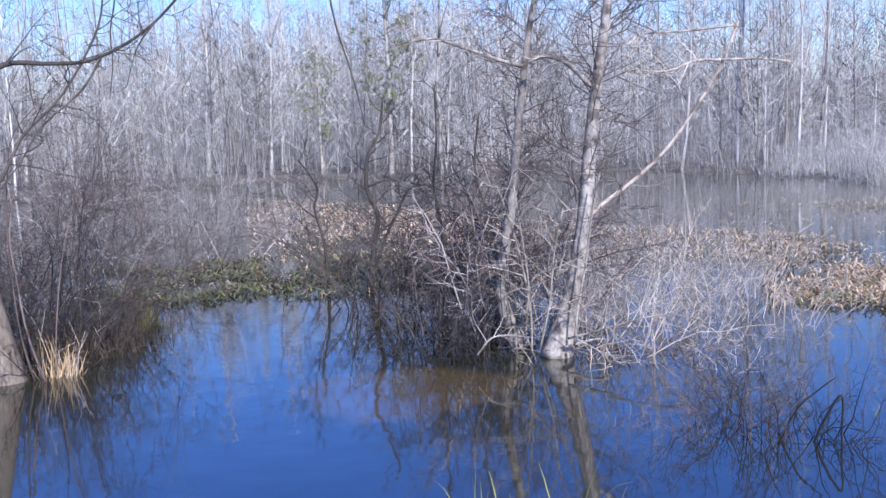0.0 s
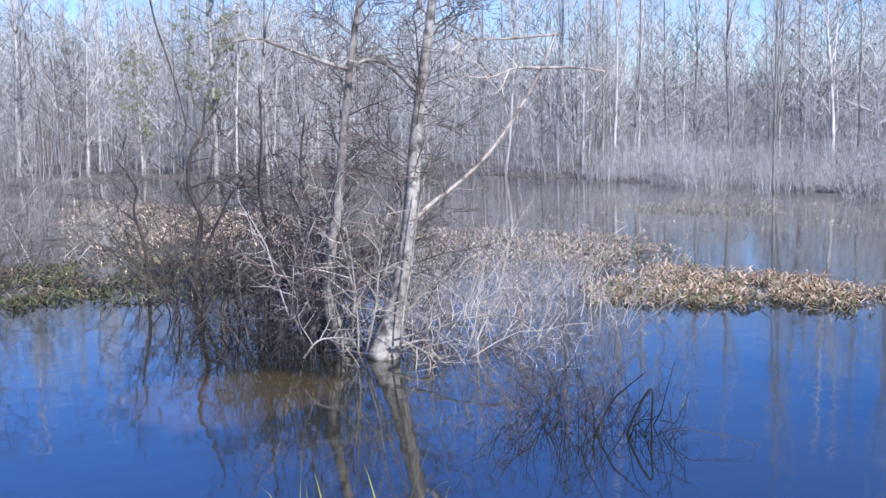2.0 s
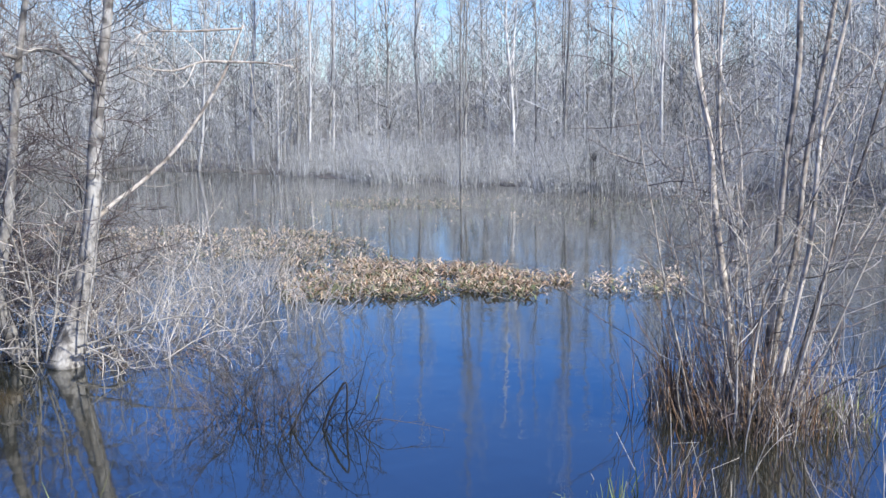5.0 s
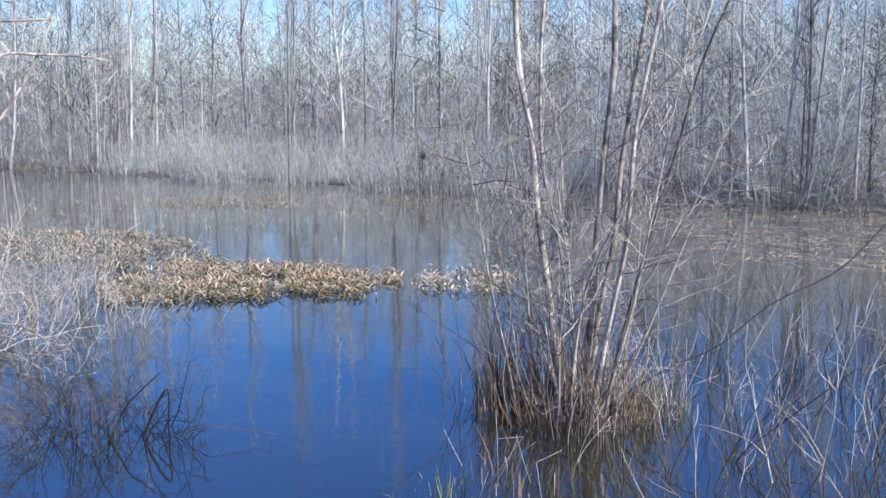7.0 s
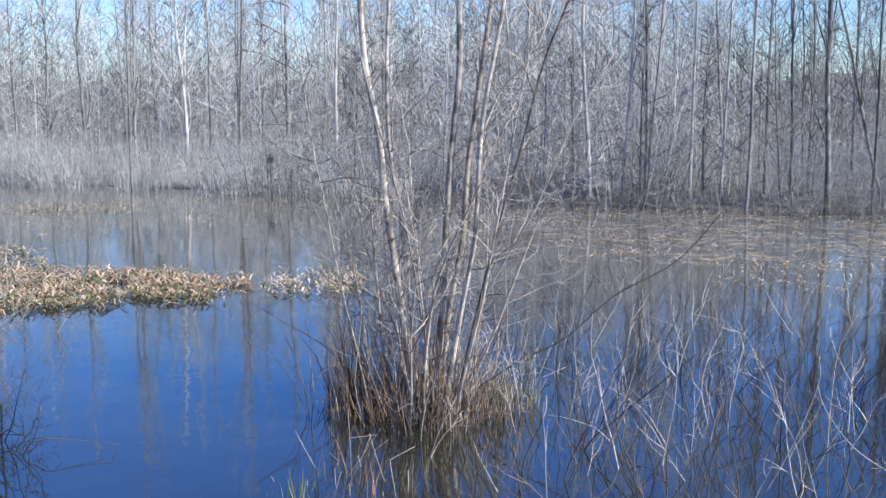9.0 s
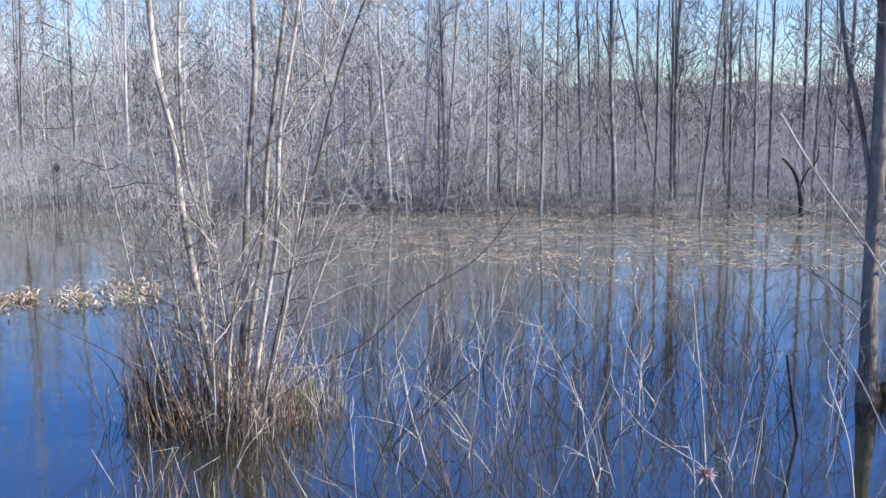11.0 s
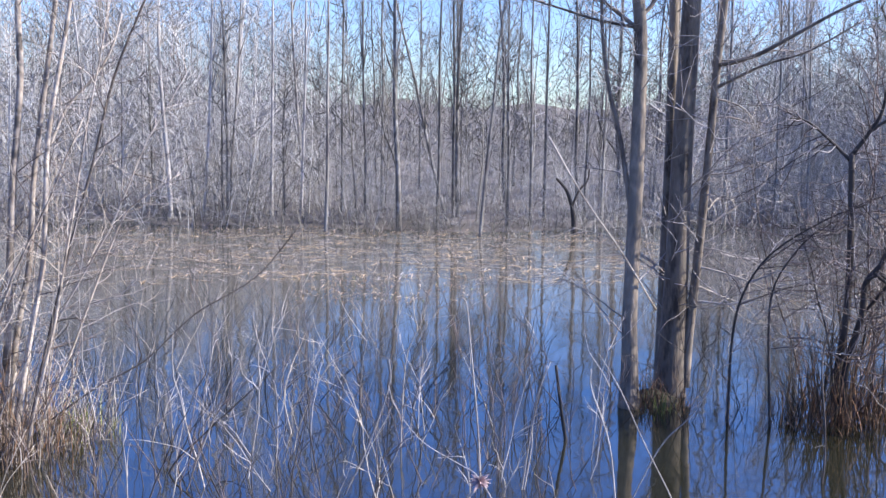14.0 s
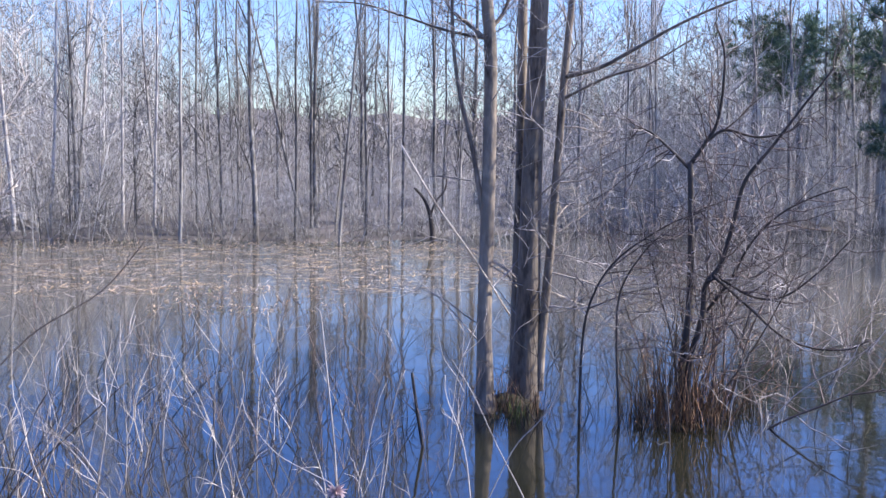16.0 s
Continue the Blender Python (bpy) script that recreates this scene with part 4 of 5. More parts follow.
CANE_J = ([(5.80, 4.32, -0.10), (5.93, 4.10, 0.54), (6.01, 3.98, 0.86), (6.07, 3.89, 1.06)], 0.008, 0.005)
CANE_K = ([(6.23, 3.01, -0.12), (6.21, 3.04, 0.20), (6.16, 3.13, 0.44), (6.08, 3.29, 0.80)], 0.008, 0.005)
CANE_L = ([(6.51, 2.06, -0.05), (6.52, 2.01, 0.30), (6.52, 2.00, 0.58), (6.55, 1.90, 0.89)], 0.007, 0.004)
EDGE_STEM_A = ([(-4.36, 10.39, 0.00), (-4.44, 10.35, 0.46), (-4.48, 10.34, 1.04), (-4.48, 10.34, 1.73), (-4.39, 10.38, 2.46), (-4.17, 10.47, 2.79)], 0.018, 0.008)
EDGE_STEM_B = ([(-4.23, 10.34, 0.00), (-4.35, 10.28, 0.52), (-4.40, 10.26, 1.05), (-4.43, 10.25, 1.51), (-4.36, 10.28, 1.96)], 0.020, 0.010)
EDGE_STEM_C = ([(-4.20, 10.55, 0.00), (-4.15, 10.58, 0.64), (-4.05, 10.62, 1.28), (-3.88, 10.68, 1.92), (-3.78, 10.72, 2.26), (-3.61, 10.77, 2.49)], 0.014, 0.008)
HANG_A = ([(-3.30, 10.55, 4.20), (-3.27, 10.45, 3.83), (-3.33, 10.43, 3.51), (-3.33, 10.43, 3.19), (-3.38, 10.41, 2.84)], 0.012, 0.004)
HANG_B = ([(-3.45, 10.45, 3.25), (-3.60, 10.24, 2.93), (-3.96, 10.10, 2.59), (-4.17, 10.02, 2.25), (-4.32, 9.95, 2.04)], 0.013, 0.005)
HANG_C = ([(-2.80, 10.69, 3.76), (-2.98, 10.50, 3.50), (-3.10, 10.45, 3.30), (-3.20, 10.40, 2.95)], 0.010, 0.004)
GLINT = ([(5.91, 2.23, 0.11), (5.92, 2.18, 0.17), (5.93, 2.16, 0.22)], 0.007, 0.005)

def stem_part(name, spec, mat, parent, sides=8, flare=1.0, label="", steps=5, fade=14.0):
    m = Mesher()
    pts, r0, r1 = spec
    line, _ = limb(m, pts, r0, r1, sides, steps, flare, fade)
    return part(name, m, mat, parent, label), line


def twig_part(name, rng, lines, mat, parent, count, length, r, level=1, bend=0.25, spread=0.9, lo=0.2, rise=0.04, seg=5):
    for line in lines:
        m = Mesher()
        sprout(m, rng, line, count, length, r, level, bend, spread, lo, 3, rise, seg)
        tagged(part("spray", m, mat, parent), kind="stuff")


rng = random.Random(3)
twin = thing("twin_trunk_tree", (0, 0, 0), "leafless tree with two leaning pale trunks rising from the water", "tree")
_, tr = stem_part("trunk", TWIN_RIGHT, BARK_PALE, twin, 14, 1.75, fade=6.5)
_, tl = stem_part("trunk", TWIN_LEFT, BARK_PALE, twin, 12, 1.5, fade=10.0)
_, ln = stem_part("limb", LEAN, BARK_TAN, twin)
arms = [ln]
for spec in (LEAN_A, LEAN_B, LEAN_C, ARM_A, ARM_B):
    arms.append(stem_part("limb", spec, BARK_TAN if spec in (LEAN_A, LEAN_B, LEAN_C) else BARK_PALE, twin, 6)[1])
for spec, thin in ((ARCH_A, 1), (ARCH_B, 1), (ARCH_C, 1), (WHIP_A, 0.9), (WHIP_B, 0.8), (WHIP_C, 0.5), (WHIP_D, 0.5), (WHIP_E, 0.7), (FALL_A, 0.6), (FALL_B, 0.6)):
    arms.append(stem_part("shoot", (spec[0], spec[1] * thin, spec[2] * thin), BARK_PALE, twin, 6)[1])
twig_part("twigs", rng, [tr, tl], TWIG_RED, twin, 46, 1.5, 0.010, 1, 0.15)
twig_part("twigs", rng, arms, TWIG_TAN, twin, 9, 0.8, 0.007, 1, 0.15)

for specs, label in (((TWIST_A, TWIST_B, TWIST_D), "gnarled dark leafless shrub standing in the pond"), ((TWIST_C,), "thin dark leafless shrub standing in the pond"), ((TWIST_E,), "thin dark leafless shrub standing in the pond"), ((TWIST_F, TWIST_G, TWIST_H), "gnarled dark leafless shrub beside the twin trunks")):
    gnarl = thing("gnarled_shrub", (0, 0, 0), label, "shrub", "gnarled shrubs")
    g_lines = [stem_part("stem", (sp[0], sp[1] * 0.7, sp[2] * 0.7), BARK_DARK, gnarl, 7, 1.2)[1] for sp in specs]
    twig_part("twigs", rng, g_lines, TWIG_DARK, gnarl, 15, 1.1, 0.011, 1, 0.2)

edge = thing("leaning_tree", (0, 0, 0), "dark-barked leafless tree with swollen base and drooping branches", "tree")
_, el = stem_part("trunk", EDGE_TREE, BARK_GREY, edge, 12, 1.7, fade=9.0)
e1 = stem_part("limb", EDGE_ARM, BARK_DARK, edge)[1]
e2 = stem_part("limb", EDGE_ARM_B, BARK_DARK, edge)[1]
for spec in (HANG_A, HANG_B, HANG_C):
    e3 = stem_part("limb", spec, BARK_DARK, edge, 6)[1]
    twig_part("twigs", rng, [e3], TWIG_DARK, edge, 6, 0.6, 0.006, 1, 0.2, rise=-0.05)
for spec in (EDGE_STEM_A, EDGE_STEM_B, EDGE_STEM_C):
    stem_part("shoot", (spec[0], spec[1] * 0.65, spec[2] * 0.65), TWIG_RED, edge, 6)
twig_part("twigs", rng, [e1, e2], TWIG_DARK, edge, 15, 1.1, 0.009, 1, 0.2, rise=-0.03)

droop = thing("drooping_branch", (0, 0, 0), "thin dark branch hanging down from overhead", "branch")
d1 = stem_part("limb", DROOP, BARK_DARK, droop, 6)[1]
d2 = stem_part("limb", (DROOP_B[0], DROOP_B[1] * 0.45, DROOP_B[2] * 0.4), TWIG_RED, droop, 5)[1]

trio = thing("tree_cluster", (0, 0, 0), "cluster of dark straight leafless trunks on a mossy hummock", "tree")
t_lines = []
for spec, fl in ((TRIO_A, 1.5), (TRIO_B, 1.4), (TRIO_D, 1.2), (TRIO_C, 1.0)):
    t_lines.append(stem_part("trunk", spec, BARK_GREY, trio, 12, fl)[1])
l_lines = [stem_part("limb", spec, BARK_GREY, trio, 6)[1] for spec in (TRIO_A2, TRIO_FORK, TRIO_FORK_B, TRIO_LIMB_A, TRIO_LIMB_B, TRIO_LIMB_C)]
twig_part("twigs", rng, t_lines, TWIG_GREY, trio, 18, 1.5, 0.009, 1, 0.2, 0.8)
twig_part("twigs", rng, l_lines, TWIG_GREY, trio, 13, 0.9, 0.007, 1, 0.2, 0.75)

side_lines = []
for i in range(14):
    m = Mesher()
    q = Vector((9.60, 1.47, 0)).lerp(Vector((9.62, 1.32, 0)), i / 13) + Vector((0, 0, 0.9 + 0.17 * i))
    side_lines.append(twig(m, rng, q, (rng.gauss(0, 0.5), -1, rng.uniform(-0.25, 0.35)), rng.uniform(0.5, 1.5), rng.uniform(0.007, 0.012), 7, 0.2, 5, 0.02))
    part("shoot", m, TWIG_TAN if i % 3 else TWIG_GREY, trio)
twig_part("twigs", rng, side_lines, TWIG_TAN, trio, 7, 0.6, 0.005, 1, 0.22, 0.8)

m = Mesher()
hum = 16
for j in range(6):
    for k in range(hum):
        a, q = 2 * math.pi * k / hum, j / 5
        rr = 0.42 * q * (1 + 0.3 * noise.noise(Vector((math.cos(a) * 1.5, math.sin(a) * 1.5, 4))))
        m.v.append(Vector((9.38 + rr * math.cos(a), 1.72 + rr * math.sin(a) * 0.8, -0.08 + 0.17 * (1 - q * q) + 0.05 * noise.noise(Vector((math.cos(a) * q * 4, math.sin(a) * q * 4, 1))))))
for j in range(5):
    for k in range(hum):
        m.f.append((j * hum + k, (j + 1) * hum + k, (j + 1) * hum + (k + 1) % hum, j * hum + (k + 1) % hum))
part("hummock", m, MOSS, trio, "dark mossy root hummock in the water")

stick = thing("leaning_stick", (0, 0, 0), "long bare pale stick leaning out of the water", "stick")
stem_part("stick", ([(9.37, 1.745, 0.84), (8.62, 1.91, 1.43), *STICK[0][3:]], 0.009, 0.009), TWIG_TAN, stick, 6)

clump = thing("sapling_clump", (0, 0, 0), "clump of slim pale leafless saplings rising from a grassy tussock", "tree")
c_lines = [stem_part("stem", s, BARK_TAN, clump, 8, 1.1)[1] for s in (CLUMP_A, CLUMP_B, CLUMP_C, CLUMP_D, CLUMP_G)]
c_lines += [stem_part("stem", s, TWIG_DARK, clump, 6)[1] for s in (CLUMP_E,)]
c_lines += [stem_part("stem", s, TWIG_TAN, clump, 6)[1] for s in (CLUMP_F, CLUMP_H, CLUMP_I)]
for i in range(92):
    m = Mesher()
    a, q = rng.uniform(0, 6.28), rng.random()
    foot = place(43.2, 8.25, -0.1) + Vector((math.cos(a), math.sin(a), 0)) * (0.6 if i < 16 else 0.95) * q
    line = twig(m, rng, foot, (math.cos(a) * 0.25 * q, math.sin(a) * 0.25 * q, 1), rng.uniform(1.6, 4.2) if i < 16 else 0.5 + 1.6 * rng.random() ** 1.6, rng.uniform(0.008, 0.016) if i < 16 else rng.uniform(0.003, 0.007), 9, 0.07 if i < 16 else 0.13, 5)
    part("stem", m, (BARK_TAN if i % 4 else TWIG_GREY) if i < 16 else (REED_GREYED, TWIG_RED, TWIG_TAN, REED_BROWN, TWIG_GREY)[i % 5], clump)
    if i < 16:
        c_lines.append(line)
twig_part("twigs", rng, c_lines[::2], TWIG_GREY, clump, 14, 0.9, 0.0055, 1, 0.22, 0.85, lo=0.12, rise=0.05)
twig_part("twigs", rng, c_lines[1::2], TWIG_RED, clump, 13, 0.9, 0.0055, 1, 0.22, 0.9, lo=0.1, rise=0.05)
twig_part("twigs", rng, c_lines, TWIG_TAN, clump, 9, 0.9, 0.0055, 1, 0.18, 0.68, lo=0.4, rise=0.08)

for tone in (REED_GREYED, TWIG_RED, TWIG_TAN, TWIG_GREY, REED_BROWN):
    m = Mesher()
    for i in range(50):
        a, q = rng.uniform(0, 6.28), rng.random() ** 0.6
        foot = place(43.2, 8.25, -0.1) + Vector((math.cos(a), math.sin(a), 0)) * (0.62 + 0.3 * math.sin(3 * a)) * q
        twig(m, rng, foot, (math.cos(a) * 0.2 * q + rng.gauss(0, 0.1), math.sin(a) * 0.2 * q + rng.gauss(0, 0.1), 1), rng.uniform(0.5, 1.15) * (1.5 - 0.7 * q), rng.uniform(0.003, 0.0055), 6, 0.11, 3)
    tagged(part("shoot_brush", m, tone, clump), kind="stuff")

arc = thing("arching_shrub", (0, 0, 0), "dark leafless shrub with wide arching branches over the water", "shrub")
a_lines = [stem_part("stem", (s[0], s[1] * 1.05, s[2] * 1.05), BARK_DARK, arc, 7)[1] for s in (ARC_A, ARC_A2, ARC_A3, ARC_A4, ARC_B, ARC_C, ARC_D, ARC_E, ARC_F, ARC_G)]
for i in range(14):
    m = Mesher()
    a, q = rng.uniform(0, 6.28), rng.random()
    foot = place(89.5, 9.4, -0.1) + Vector((math.cos(a), math.sin(a), 0)) * 0.6 * q
    line = twig(m, rng, foot, (math.cos(a) * 0.5 * q, math.sin(a) * 0.5 * q - 0.1, 1), rng.uniform(1.4, 3.6), rng.uniform(0.008, 0.016), 9, 0.14, 5)
    part("stem", m, BARK_DARK if i % 2 else TWIG_RED, arc)
    a_lines.append(line)
twig_part("twigs", rng, a_lines, TWIG_RED, arc, 10, 1.2, 0.008, 1, 0.25)
twig_part("twigs", rng, a_lines, TWIG_GREY, arc, 6, 0.9, 0.007, 1, 0.25)


snag = thing("dead_snag", (0, 0, 0), "dark forked dead snag standing at the far bank", "tree")
stem_part("trunk", (SNAG[0], 0.07, 0.03), BARK_DARK, snag, 8, 1.5)
stem_part("limb", (SNAG_ARM[0], 0.035, 0.018), BARK_DARK, snag, 7)

for spec in (REED_A, REED_C, REED_D, CANE_E, CANE_F, CANE_G, CANE_I, CANE_J, CANE_K, CANE_L, SNAPPED):
    cane = thing("dry_cane", (0, 0, 0), "single long pale dry cane standing in the water", "reed", "dry canes")
    stem_part("cane", (spec[0], spec[1] * 0.62, spec[2] * 0.55), TWIG_GREY, cane, 6)
stub = thing("broken_stub", (0, 0, 0), "short dark broken stub sticking out of the water", "stick")
stem_part("stub", ([(7.75, 2.07, -0.25), *STUB[0]], 0.015, 0.012), TWIG_WET, stub, 7)
for spec in (DARK_A, DARK_B, DARK_C):
    dead = thing("dead_branch", (0, 0, 0), "thin dark dead branch leaning over the water", "branch", "dead branches")
    line = stem_part("branch", (spec[0], spec[1] * 0.65, spec[2] * 0.65), TWIG_DARK, dead, 6)[1]
    twig_part("twigs", rng, [line], TWIG_DARK, dead, 5, 0.35, 0.004, 0, 0.2)
for spec in (BENT_A, BENT_B):
    dead = thing("bent_stick", (0, 0, 0), "black bent stick standing in open water", "stick", "bent sticks")
    stem_part("stick", (spec[0], spec[1] * 0.75, spec[2] * 0.75), TWIG_WET, dead, 6)
seed_stem = thing("dried_flower", (0, 0, 0), "dried pinkish-white flower head on a thin stem", "plant")
tip = stem_part("stem", GLINT, TWIG_TAN, seed_stem, 5)[1][-1]
m = Mesher()
for i in range(60):
    d = Vector((rng.gauss(0, 1), rng.gauss(0, 1), rng.gauss(0.2, 0.8))).normalized() * rng.uniform(0.03, 0.085)
    m.blade([tip, tip + d * 0.5, tip + d + Vector((0, 0, -0.01))], 0.012, d.orthogonal().normalized())
part("flower_head", m, PETAL, seed_stem)

# an old nest on a stub among the buttonbush
nest_at = place(34.8, 33.4)
nest = thing("old_nest", nest_at, "small dark old nest of twigs on a thin stub", "nest")
m = Mesher()
m.tube([(0, 0, -0.3), (0.02, 0.0, 0.5), (0, 0, 1.02)], [0.022, 0.018, 0.014], 6)
part("stub", m, BARK_DARK, nest)
m = Mesher()
for i in range(70):
    d = Vector((rng.gauss(0, 1), rng.gauss(0, 1), rng.gauss(0, 0.8))).normalized()
    q = Vector((0, 0, 1.08)) + d * 0.08
    twig(m, rng, q, d.orthogonal() + d * 0.2, rng.uniform(0.1, 0.2), 0.012, 3, 0.3, 3)
tagged(part("twig_bowl", m, TWIG_WET, nest), kind="stuff")

# ---- shrubs in the water ----
def water_shrub(seed, at, label, stems, tall, wide, mat, r=0.01, fork=6, lean=(0, 0), bend=0.2, level=1, base=0.4):
    rng = random.Random(seed)
    ob = thing("water_shrub", at, label, "shrub")
    for i in range(stems):
        m = Mesher()
        a, q = rng.uniform(0, 6.28), rng.random() ** 0.5
        d = Vector((math.cos(a) * wide * q + lean[0], math.sin(a) * wide * q + lean[1], 1))
        line = twig(m, rng, (math.cos(a) * q * base, math.sin(a) * q * base, -0.25), d, tall * rng.uniform(0.5, 1.1), r * rng.uniform(0.7, 1.3), 7, bend, 4, 0.0)
        sprout(m, rng, line, fork, tall * 0.33, r * 0.6, level, bend * 1.2, 0.85, 0.25, 3, 0.03, 3)
        part("stem", m, mat, ob)
    return ob


for k, (az, d, tall, stems, mat) in enumerate(((-20, 13.4, 2.5, 24, TWIG_DARK), (-22.6, 12.9, 3.2, 24, TWIG_DARK), (-24.2, 13.0, 2.4, 20, TWIG_WET), (-21.2, 14.8, 3.4, 22, TWIG_RED), (-14.8, 19, 2.0, 12, TWIG_RED), (-24.5, 14, 3.4, 20, TWIG_DARK), (-20, 17, 3.6, 18, TWIG_GREY), (-22.5, 18, 4.0, 18, TWIG_RED), (-22.8, 12.9, 1.8, 20, TWIG_DARK), (-16.2, 17.0, 1.7, 12, TWIG_DARK), (-16.5, 20, 3.2, 18, TWIG_RED), (-11.5, 21, 2.6, 12, TWIG_GREY), (-9, 24, 2.4, 12, TWIG_GREY), (-18.5, 24, 3.8, 18, TWIG_RED), (-21.8, 12.6, 1.3, 22, TWIG_WET), (-20.2, 12.9, 1.2, 22, TWIG_DARK), (-23.4, 12.2, 1.4, 22, TWIG_DARK), (-14, 27, 3.0, 14, TWIG_GREY))):
    water_shrub(50 + k, place(az, d), "dense purplish-brown leafless shrub at the water's edge" if mat is TWIG_RED else "dense grey leafless shrub at the water's edge", stems, tall, 0.36, mat, 0.009, 9, base=0.7, bend=0.28)
for k, (az, d, tall, stems, mat) in enumerate(((-4.7, 15.6, 2.5, 9, TWIG_DARK), (-7.5, 16.5, 1.7, 7, TWIG_RED), (-1.5, 16.2, 2.2, 11, TWIG_RED), (0.8, 14.5, 2.4, 15, TWIG_DARK), (2.4, 13.2, 2.6, 16, TWIG_DARK), (3.0, 11.8, 2.2, 14, TWIG_GREY), (1.6, 12.6, 2.0, 14, TWIG_DARK), (5.0, 13.5, 2.4, 14, TWIG_DARK), (3.4, 14.5, 2.8, 14, TWIG_DARK), (-0.2, 13.2, 2.2, 12, TWIG_RED), (6.4, 12.4, 2.0, 10, TWIG_RED), (-6, 18, 1.9, 7, TWIG_DARK), (-3, 19, 1.9, 7, TWIG_RED), (1.0, 19, 2.4, 12, TWIG_RED), (0.2, 11.2, 1.5, 18, TWIG_DARK), (0.0, 10.7, 1.3, 14, TWIG_WET), (-1.2, 11.6, 1.5, 14, TWIG_DARK), (-4.2, 14.2, 2.0, 14, TWIG_DARK), (-2.4, 13.2, 1.8, 12, TWIG_WET))):
    water_shrub(150 + k, place(az, d), "dark many-stemmed leafless shrub standing in the pond" if mat is TWIG_DARK else "purplish-grey leafless shrub standing in the pond", stems, tall, 0.45, mat, 0.013, 8)
for k, (az, d, tall, stems) in enumerate(((8.0, 11.4, 2.0, 18), (10.2, 12.0, 1.9, 20), (12.5, 11.6, 1.7, 18), (14.5, 12.6, 1.5, 16), (9, 13.6, 2.1, 18), (16.8, 11.8, 1.1, 12), (12, 14.5, 1.8, 16), (7.2, 12.6, 2.1, 16), (18.5, 12.6, 1.2, 9), (21.5, 14.2, 1.2, 5), (11, 10.8, 1.3, 12), (14, 10.6, 1.0, 10), (16, 15, 1.3, 10), (10.5, 15.5, 2.0, 16), (13.5, 13.4, 1.9, 16), (15.5, 13.8, 1.7, 14), (17.2, 13.2, 1.5, 12), (8.2, 15.4, 2.2, 16), (6.8, 11.2, 1.9, 12))):
    water_shrub(70 + k, place(az, d), "pale thin leafless brush standing in shallow water", stems, tall, 0.8, TWIG_GREY if k % 3 else TWIG_TAN, 0.007, 5, bend=0.24, base=0.7)
water_shrub(80, place(17.2, 8.3), "dark thin-stemmed leafless shrub standing in open water", 40, 1.05, 0.35, TWIG_WET, 0.0055, 5, base=0.55, bend=0.2)
water_shrub(83, place(16.4, 8.0), "reddish thin-stemmed leafless shrub standing in open water", 22, 1.1, 0.55, TWIG_DARK, 0.005, 7, base=0.5, bend=0.26)
water_shrub(81, place(14.8, 8.3), "reddish thin-stemmed leafless shrub standing in open water", 18, 0.85, 0.7, TWIG_RED, 0.006, 6, base=0.4)
water_shrub(82, place(19.2, 7.6), "dark broken stems of a leafless shrub in open water", 10, 0.7, 0.5, TWIG_WET, 0.006, 3, base=0.3)
def marsh_stems(seed, at, label, stems, tall, mats, base=0.6, r=0.005):
    """Crooked forking stems that rise from the water, a few of them snapped over."""
    rng = random.Random(seed)
    ob = thing("marsh_shrub", at, label, "shrub", "stems in the shallows")
    for i in range(stems):
        m = Mesher()
        a, q = rng.uniform(0, 6.28), rng.random() ** 0.5
        size, thick = tall * rng.uniform(0.45, 1.15), r * rng.uniform(0.7, 1.35)
        line = twig(m, rng, (math.cos(a) * q * base, math.sin(a) * q * base, -0.25), (rng.gauss(0, 0.24), rng.gauss(0, 0.24), 1), size + 0.25, thick, 9, 0.13, 4, 0.02)
        for k in range(rng.randrange(2, 5)):
            j = rng.randrange(3, 9)
            along = (line[j + 1] - line[j]).normalized()
            aside = Vector((rng.gauss(0, 1), rng.gauss(0, 1), 0)).normalized()
            fork = twig(m, rng, line[j], along + aside * rng.uniform(0.45, 1.1), size * rng.uniform(0.22, 0.55), thick * 0.62, 6, 0.17, 3, 0.03)
            for g in range(rng.randrange(0, 4)):
                h = rng.randrange(1, 6)
                aside = Vector((rng.gauss(0, 1), rng.gauss(0, 1), rng.gauss(0.1, 0.5))).normalized()
                twig(m, rng, fork[h], (fork[h + 1 if h < 6 else h] - fork[h - 1]).normalized() + aside * 0.8, size * rng.uniform(0.06, 0.2), thick * 0.4, 3, 0.2, 3, 0.0)
        if rng.random() < 0.2:
            twig(m, rng, line[-1], (rng.gauss(0, 1), rng.gauss(0, 1), -0.5), size * 0.3, thick * 0.4, 3, 0.1, 3, -0.05)
        part("stem", m, mats[rng.randrange(len(mats))], ob)
    return ob


marsh_rng = random.Random(61)
MARSH = ((TWIG_TAN, TWIG_GREY, TWIG_RED, TWIG_DARK), (TWIG_GREY, TWIG_RED, TWIG_TAN, TWIG_DARK, TWIG_WET), (TWIG_DARK, TWIG_WET, TWIG_RED, TWIG_RED))
MARSH_LABEL = ("tangle of crooked pale leafless stems rising from the water", "tangle of grey-brown leafless stems rising from the water", "thin dark wet leafless stems rising from the water")
for k in range(44):
    az = 47.5 + 29.5 * (k + marsh_rng.random()) / 44
    d = (6.5, 7.3, 8.2, 9.4, 11.0)[k % 5] + marsh_rng.uniform(-0.3, 0.5)
    low = 0.7 if az > 73 else 1.0
    marsh_stems(400 + k, place(az, d), MARSH_LABEL[(k * 7) % 3], int(marsh_rng.uniform(4.5, 8.5) * low), (0.9, 1.05, 1.25, 1.4, 1.3)[k % 5] * marsh_rng.uniform(0.8, 1.2), MARSH[(k * 7) % 3], 0.7)
